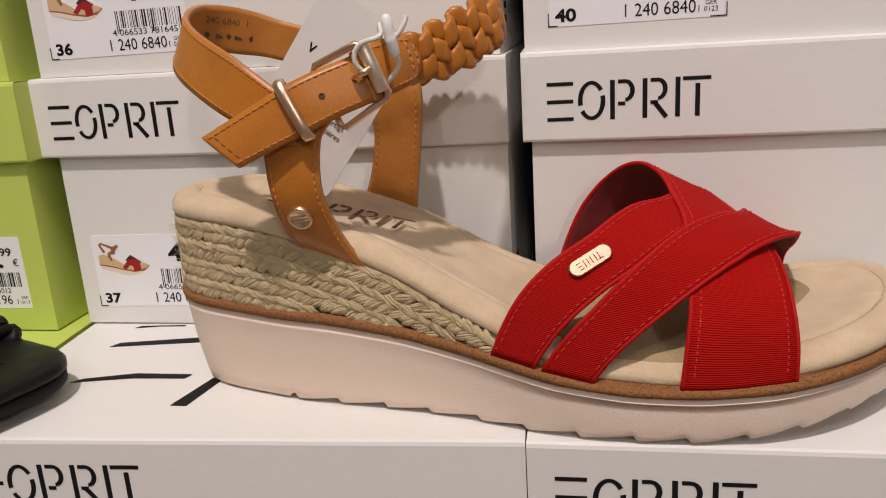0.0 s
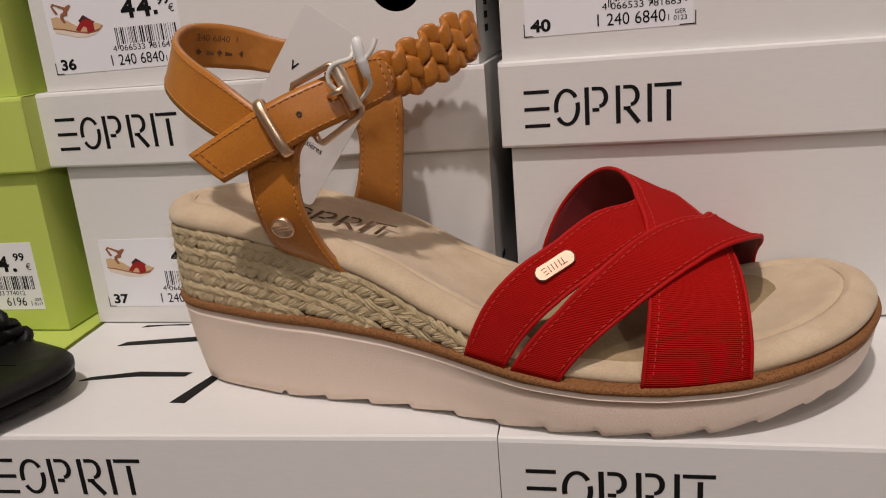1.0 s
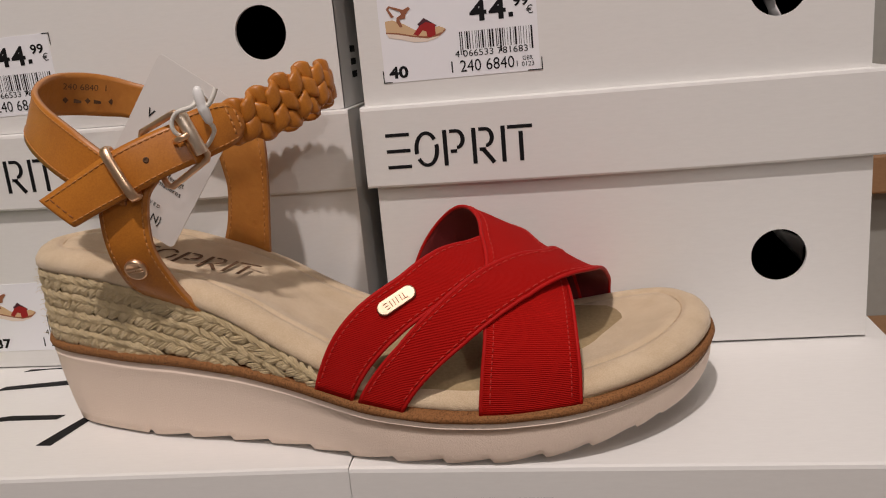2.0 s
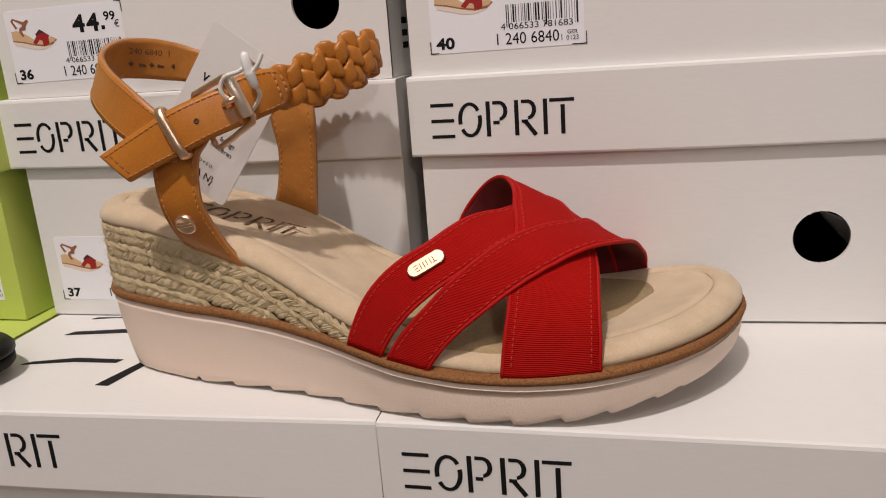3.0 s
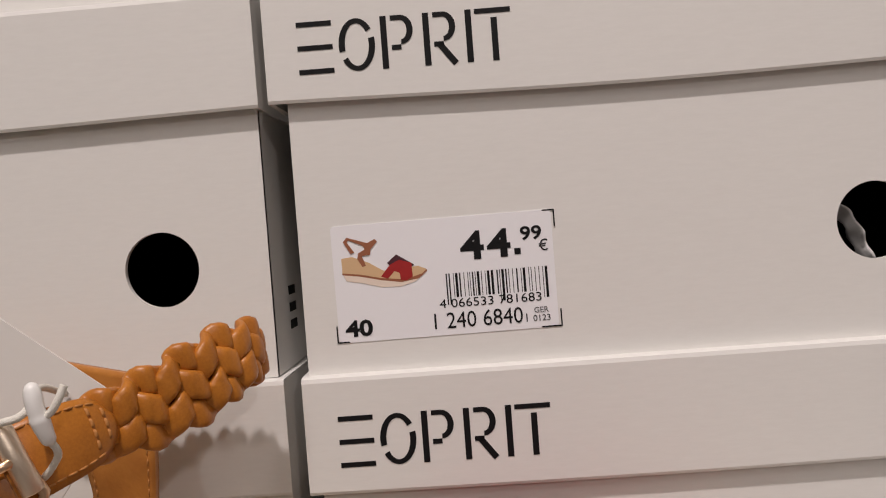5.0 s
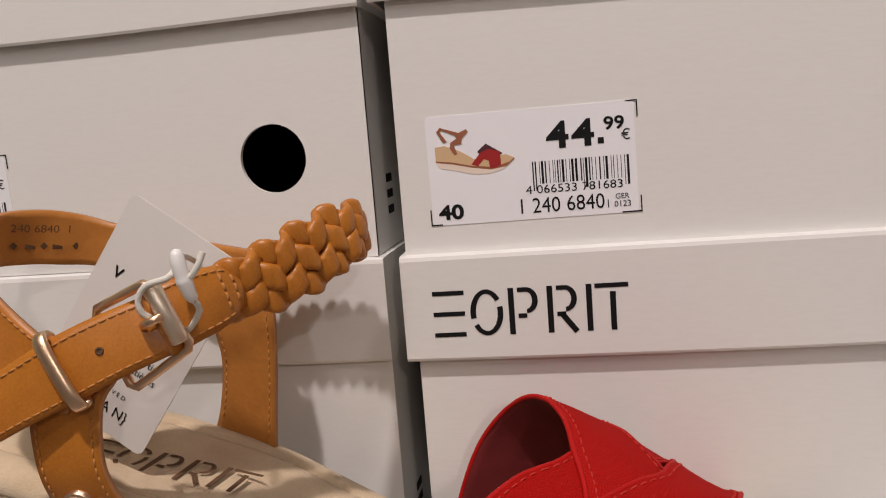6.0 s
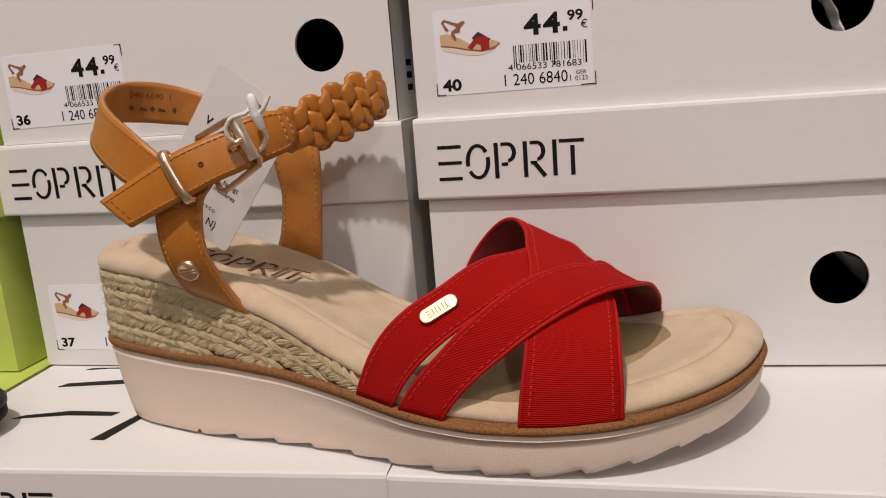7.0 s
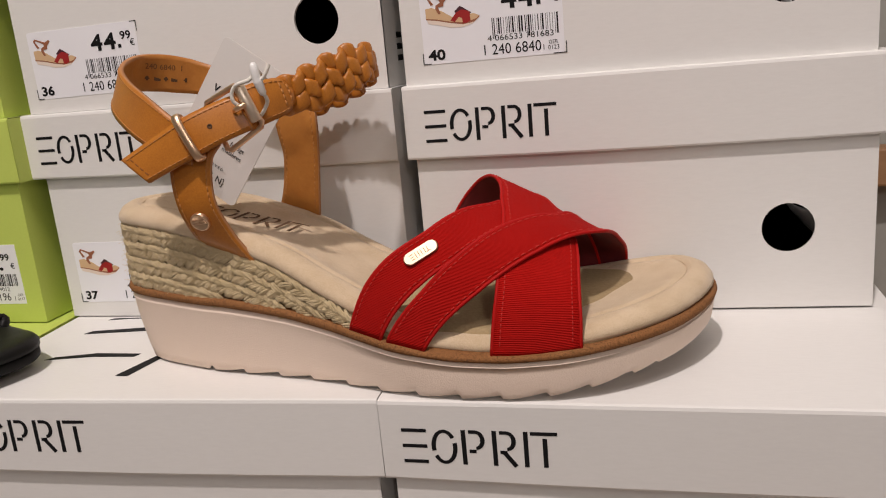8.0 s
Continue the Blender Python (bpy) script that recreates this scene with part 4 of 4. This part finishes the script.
for a, b in zip(rows, rows[1:]):
    for i in range(40):
        bm.faces.new([a[i], a[(i + 1) % 40], b[(i + 1) % 40], b[i]])
rivet = part("rivet", bm, GOLD, quarter, "round brass screw-head rivet")
slot_d = ru * 0.94 + rv * 0.34
slot_w = np.cross(rn, slot_d)
for sgn in (-1, 1):
    bm = bmesh.new()
    pts = [rc + rn * 0.0011 + slot_w * sgn * 0.0006 + slot_d * q for q in np.linspace(-0.0030, 0.0030, 5)]
    tube(pts, 0.00032, 6, bm=bm)
    part("slot_edge", bm, GOLD, rivet)

# inner quarter
ia = [(-0.0880, 0.0990, 0.1120), (-0.0846, 0.0965, 0.0960), (-0.0840, 0.0980, 0.0850), (-0.0875, 0.1000, 0.0690), (-0.0925, 0.1005, 0.0570)]
ib = [(-0.0660, 0.0960, 0.1120), (-0.0642, 0.0930, 0.1000), (-0.0658, 0.0945, 0.0850), (-0.0682, 0.0960, 0.0680), (-0.0705, 0.0975, 0.0520)]
si = outward(strip(ia, ib, 30))
inner, gi = leather("inner_quarter", ia, ib, 40, 0.0018, si, "tan leather inner quarter with creased lining", None)
gin = gi - normals_of(gi) * si * 0.0018
part("stitching", stitches(gin, (0.08, 0.90), -si, 0.0027, 0.0018, 0.00026), THREAD, inner)

# buckled strap end
ta = [(-0.1186, 0.0248, 0.0970), (-0.1055, 0.0262, 0.1040), (-0.0927, 0.0280, 0.1107), (-0.0829, 0.0318, 0.1148), (-0.0729, 0.0365, 0.1181), (-0.066, 0.0425, 0.1199), (-0.0618, 0.0470, 0.1205)]
tb = [(-0.1069, 0.0228, 0.0879), (-0.0965, 0.0248, 0.0925), (-0.0863, 0.0272, 0.0967), (-0.0760, 0.0308, 0.1012), (-0.0662, 0.0355, 0.1048), (-0.0612, 0.0425, 0.1073), (-0.0590, 0.0480, 0.1085)]
st = outward(strip(ta, tb, 40))
strap_end, gt = leather("strap_end", ta, tb, 60, 0.0022, st, "tan leather strap end pushed through the buckle", (0.11, 0.89), 0.0006, ends=(0.015, 0.75))
part("end_stitching", stitches(np.swapaxes(gt, 0, 1), (0.045,), -st, 0.0027, 0.0018, 0.00026, (0.12, 0.88)), DARK_THREAD, strap_end)
nt_ = normals_of(gt) * st
for h in (0.545, 0.775):
    bm = bmesh.new()
    c, n = at(gt, h, 0.5), at(nt_, h, 0.5)
    a1 = at(gt, h + 0.02, 0.5) - at(gt, h - 0.02, 0.5)
    a1 /= np.linalg.norm(a1)
    b1 = np.cross(n, a1)
    bm.faces.new([bm.verts.new(c + n * 0.00012 + 0.0006 * (math.cos(k) * a1 + math.sin(k) * b1)) for k in np.linspace(0, 2 * math.pi, 16, endpoint=False)])
    tube([c + n * 0.0001 + 0.0007 * (math.cos(k) * a1 + math.sin(k) * b1) for k in np.linspace(0, 2 * math.pi, 16, endpoint=False)], 0.0003, 5, True, bm)
    part("punched_hole", bm, BURN, strap_end, "dark punched hole")

# leather tab that holds the buckle and ends in a rounded edge over the braid
ga = [(-0.0735, 0.0350, 0.1190), (-0.0680, 0.0385, 0.1212), (-0.0630, 0.0435, 0.1225), (-0.0595, 0.0490, 0.1222), (-0.0572, 0.0530, 0.1192)]
gb = [(-0.0660, 0.0340, 0.1045), (-0.0615, 0.0400, 0.1064), (-0.0580, 0.0455, 0.1080), (-0.0562, 0.0500, 0.1100), (-0.0558, 0.0530, 0.1130)]
sg = outward(strip(ga, gb, 20))
tab, gg = leather("buckle_tab", ga, gb, 36, 0.0034, sg, "tan leather tab that holds the buckle", (0.10, 0.90), 0.0010, ends=(0.1, 0.85))
part("cross_stitching", stitches(np.swapaxes(gg, 0, 1), (0.72, 0.86), -sg, 0.0024, 0.0017, 0.0004, (0.14, 0.86)), THREAD, tab)


# plaited leather over the instep
def braid(path, width, n_strand, period, strand_w, strand_t, phase=0.0, count=150):
    """Flat plait along a path of (centre, across) pairs; returns one bmesh a strand."""
    cen = curve([c for c, _, _ in path], count)
    acr = curve([a for _, a, _ in path], count)
    wid = np.interp(np.linspace(0, 1, count), np.linspace(0, 1, len(path)), [w for _, _, w in path])
    s = np.concatenate([[0], np.cumsum(np.linalg.norm(np.diff(cen, axis=0), axis=1))])
    out = []
    for k in range(n_strand):
        pts, ups = [], []
        for i in range(count):
            d = cen[min(i + 1, count - 1)] - cen[max(i - 1, 0)]
            d /= np.linalg.norm(d)
            a = acr[i] - d * (acr[i] @ d)
            a /= np.linalg.norm(a)
            nrm = np.cross(a, d)
            ph = 2 * math.pi * (s[i] / period + k / n_strand) + phase
            tri = 2 / math.pi * math.asin(math.sin(ph)) * 0.78 + 0.22 * math.sin(ph)
            lat = tri * (wid[i] - strand_w) / 2
            weave = math.cos(n_strand * (ph - math.pi / 2)) * max(-1.0, min(1.0, 3 * math.cos(ph)))
            dep = max(-1.0, min(1.0, 1.15 * weave)) * strand_t * 0.5
            pts.append(cen[i] + a * lat + nrm * dep)
            ups.append(a)
        bm = bmesh.new()
        rings = []
        for i in range(count):
            d = pts[min(i + 1, count - 1)] - pts[max(i - 1, 0)]
            d /= np.linalg.norm(d)
            x = ups[i] - d * (ups[i] @ d)
            x /= np.linalg.norm(x)
            y = np.cross(d, x)
            ring_ = []
            for q in np.linspace(0, 2 * math.pi, 14, endpoint=False):
                cx, sy = math.cos(q), math.sin(q)
                ring_.append(bm.verts.new(pts[i] + x * math.copysign(abs(cx) ** 0.85, cx) * strand_w / 2 + y * math.copysign(abs(sy) ** 0.65, sy) * strand_t / 2))
            rings.append(ring_)
        for p, q in zip(rings, rings[1:]):
            for j in range(14):
                bm.faces.new([p[j], p[(j + 1) % 14], q[(j + 1) % 14], q[j]])
        bm.faces.new(rings[0][::-1])
        bm.faces.new(rings[-1])
        out.append(bm)
    return out


PLAIT = [((-0.0625, 0.0500, 0.1150), (0.0, 0.0, 1.0), 0.0150), ((-0.0570, 0.0550, 0.1156), (0.05, 0.0, 1.0), 0.0192), ((-0.0512, 0.0605, 0.1172), (0.05, 0.0, 1.0), 0.0212),
         ((-0.0455, 0.0665, 0.1197), (0.05, 0.0, 1.0), 0.0215), ((-0.0405, 0.0740, 0.1229), (0.05, 0.0, 1.0), 0.0188), ((-0.0364, 0.0825, 0.1248), (0.0, 0.1, 1.0), 0.0160),
         ((-0.0360, 0.0910, 0.1240), (-0.1, 0.2, 1.0), 0.0150), ((-0.0430, 0.0985, 0.1190), (-0.2, 0.2, 1.0), 0.016), ((-0.0580, 0.1025, 0.1130), (-0.2, 0.1, 1.0), 0.016), ((-0.0720, 0.1035, 0.1090), (-0.1, 0.0, 1.0), 0.016)]
strands = braid(PLAIT, 0.02, 4, 0.0430, 0.0065, 0.0030, 0.9, 260)
plait = part("plaited_strap", strands[0], TAN, sandal, "plaited tan leather instep strap")
for bm in strands[1:]:
    part("strand", bm, TAN, plait)

# buckle: a rod frame, a roller and a prong
corner = [(-0.0861, 0.0368, 0.1151), (-0.0700, 0.0338, 0.1218), (-0.0624, 0.0362, 0.1060), (-0.0773, 0.0345, 0.0966)]
loop = []
for k in range(4):
    a, b = np.array(corner[k]), np.array(corner[(k + 1) % 4])
    loop += [a + (b - a) * q for q in (0.07, 0.3, 0.5, 0.7, 0.93)]
buckle = part("buckle_frame", tube(loop, 0.00115, 8, True), GOLD, sandal, "pale gold buckle frame")
ra, rb = np.array((-0.0688, 0.0325, 0.1212)), np.array((-0.0641, 0.0345, 0.1076))
part("roller", tube([ra + (rb - ra) * q for q in (0, 0.02, 0.5, 0.98, 1)], 0.0022, 16, taper=[0.85, 1, 1, 1, 0.85]), SATIN, buckle, "satin metal roller")
part("prong", tube(curve([(-0.0660, 0.0345, 0.1145), (-0.0675, 0.0308, 0.1138), (-0.0705, 0.0310, 0.1126), (-0.0726, 0.0335, 0.1118)], 12), 0.0011, 8, taper=[1] * 8 + [0.9, 0.8, 0.7, 0.5]), GOLD, buckle, "metal prong")
# keeper ring round the strap
kt, kb = np.array((-0.0935, 0.0270, 0.1120)), np.array((-0.0852, 0.0262, 0.0955))
kn = at(nt_, 0.38, 0.5)
pts = []
for q in np.linspace(0, 2 * math.pi, 40, endpoint=False):
    cx, sy = math.cos(q), math.sin(q)
    pts.append((kt + kb) / 2 + (kt - kb) / 2 * math.copysign(abs(cx) ** 0.7, cx) + kn * (0.0030 * math.copysign(abs(sy) ** 0.7, sy) - 0.0006))
part("keeper_ring", tube(pts, 0.00095, 10, True, flat=1.9, up=kn), GOLD, sandal, "pale gold keeper ring")

# ---- hang tag ----
tag = thing("hang_tag", (-0.085, 0.062, 0.1), "white card hang tag tied to the sandal's buckle", "hang tag")
tc = Vector((-0.0934, 0.0600, 0.0700))
tu = Vector((-0.81, 0.045, 0.585)).normalized() * -1
tv = Vector((0.585, 0.02, 0.81))
tv = (tv - tu * tv.dot(tu)).normalized()
tn = tu.cross(tv)
tm = Matrix.Translation(tc - tu * 0.036) @ Matrix((tu, tv, tn)).transposed().to_4x4()
outline = []
for cx, cy, a0 in ((0.034, 0.0590, 0), (0.002, 0.0590, 90), (0.002, 0.002, 180), (0.034, 0.002, 270)):
    outline += [(cx + 0.002 * math.cos(radians(a0 + q)), cy + 0.002 * math.sin(radians(a0 + q))) for q in (0, 30, 60, 90)]
card = part("card", plates([outline], tm, 0.0005), TAG_CARD, tag, "white printed card", smooth=False)
up = tm @ Matrix.Translation((0, 0, 0.00055))
part("print", writing([("fertigt", 0.0225, 0.0225, 0.0020, 0.0, 1.0), ("matières", 0.0200, 0.0188, 0.0020, 0.0, 1.0), ("A P P R O V E D", 0.0120, 0.0108, 0.0013, 0.0, 1.0), ("V E G A N}", 0.0085, 0.0052, 0.0030, 0.0, 0.95),
                       ("V", 0.0052, 0.0390, 0.0030, 0.02, 1.0)], up), BLACK_INK, card, smooth=False)["kind"] = "stuff"
cords = [[(-0.0700, 0.0600, 0.1215), (-0.0655, 0.0420, 0.1262), (-0.0630, 0.0330, 0.1240), (-0.0637, 0.0305, 0.1228), (-0.0665, 0.0300, 0.1222), (-0.0689, 0.0300, 0.1212), (-0.0706, 0.0300, 0.1187), (-0.0704, 0.0302, 0.1157), (-0.0689, 0.0318, 0.1138)],
         [(-0.0592, 0.0325, 0.1178), (-0.0585, 0.0335, 0.1160), (-0.0592, 0.0350, 0.1140), (-0.0618, 0.0365, 0.1110), (-0.0650, 0.0385, 0.1085)],
         [(-0.0605, 0.0310, 0.1225), (-0.0579, 0.0308, 0.1231), (-0.0560, 0.0308, 0.1254), (-0.0549, 0.0316, 0.1282)]]
for c in cords:
    part("cord", tube(curve(c, 36), 0.00075, 8), CORD, tag, "white twisted cord")
part("clasp", tube(curve([(-0.0612, 0.0305, 0.1290), (-0.0606, 0.0305, 0.1278), (-0.0600, 0.0305, 0.1240), (-0.0592, 0.0315, 0.1195), (-0.0588, 0.0325, 0.1172)], 24), 0.0017, 12,
                   taper=np.interp(np.linspace(0, 1, 24), [0, 0.06, 0.2, 0.5, 0.55, 0.94, 1], [0.35, 0.85, 1.0, 0.95, 1.1, 0.8, 0.45])), PLASTIC, tag, "white plastic bullet clasp")

# ---- black sandal that stands beside ----
black = thing("black_sandal", (-0.26, 0.045, 0.0), "black leather sandal with a plaited strap on green and white boxes", "sandal")
bo = closed_curve([(-0.1995, 0.046), (-0.205, 0.027), (-0.216, 0.010), (-0.240, 0.003), (-0.270, 0.002), (-0.310, 0.006), (-0.350, 0.012), (-0.372, 0.022), (-0.380, 0.040), (-0.374, 0.060), (-0.350, 0.070),
                   (-0.310, 0.076), (-0.270, 0.080), (-0.240, 0.077), (-0.221, 0.069), (-0.206, 0.060)], 160) + np.array([0.0045, -0.0055])
bt = np.roll(bo, -1, 0) - np.roll(bo, 1, 0)
bn = np.stack([-bt[:, 1], bt[:, 0]], 1)
bn /= np.linalg.norm(bn, axis=1, keepdims=True)
if (bn[0] @ np.array([1.0, 0.0])) < 0:
    bn = -bn
lift_b = along(bo[:, 0], [(-0.38, 0.0006), (-0.27, 0.0006), (-0.199, 0.0050)])
def black_loft(rows):
    bm = bmesh.new()
    vs = [[bm.verts.new((*(bo[i] + bn[i] * o), lift_b[i] + z)) for i in range(160)] for o, z in rows]
    for a, b in zip(vs, vs[1:]):
        for i in range(160):
            bm.faces.new([a[i], a[(i + 1) % 160], b[(i + 1) % 160], b[i]])
    bm.faces.new(vs[0][::-1])
    bm.faces.new(vs[-1])
    return bm
part("outsole", black_loft([(-0.004, 0), (-0.001, 0), (0, 0.001), (0, 0.0042), (-0.0008, 0.0048)]), BLACK_RUBBER, black, "black rubber sole")
part("footbed", black_loft([(-0.001, 0.0050), (0.0006, 0.0057), (0.0006, 0.0078), (-0.001, 0.0098), (-0.005, 0.0108), (-0.012, 0.0104), (-0.02, 0.0102)]), BLACK_LEATHER, black, "black leather footbed")
arch = [((-0.235, 0.067, 0.005), (1.0, 0.1, 0.3), 0.018), ((-0.240, 0.067, 0.015), (1.0, 0.1, 0.3), 0.021), ((-0.249, 0.060, 0.024), (1.0, 0.15, 0.3), 0.022), ((-0.259, 0.044, 0.030), (1.0, 0.2, 0.2), 0.022),
        ((-0.265, 0.026, 0.029), (1.0, 0.2, 0.2), 0.022), ((-0.265, 0.009, 0.021), (1.0, 0.1, 0.3), 0.020), ((-0.259, 0.001, 0.006), (1.0, 0.0, 0.3), 0.018)]
bs = part("plaited_strap", braid(arch, 0.02, 3, 0.030, 0.0092, 0.0050)[0], BLACK_LEATHER, black, "plaited black leather strap")
for bm in braid(arch, 0.02, 3, 0.030, 0.0092, 0.0050)[1:]:
    part("strand", bm, BLACK_LEATHER, bs)
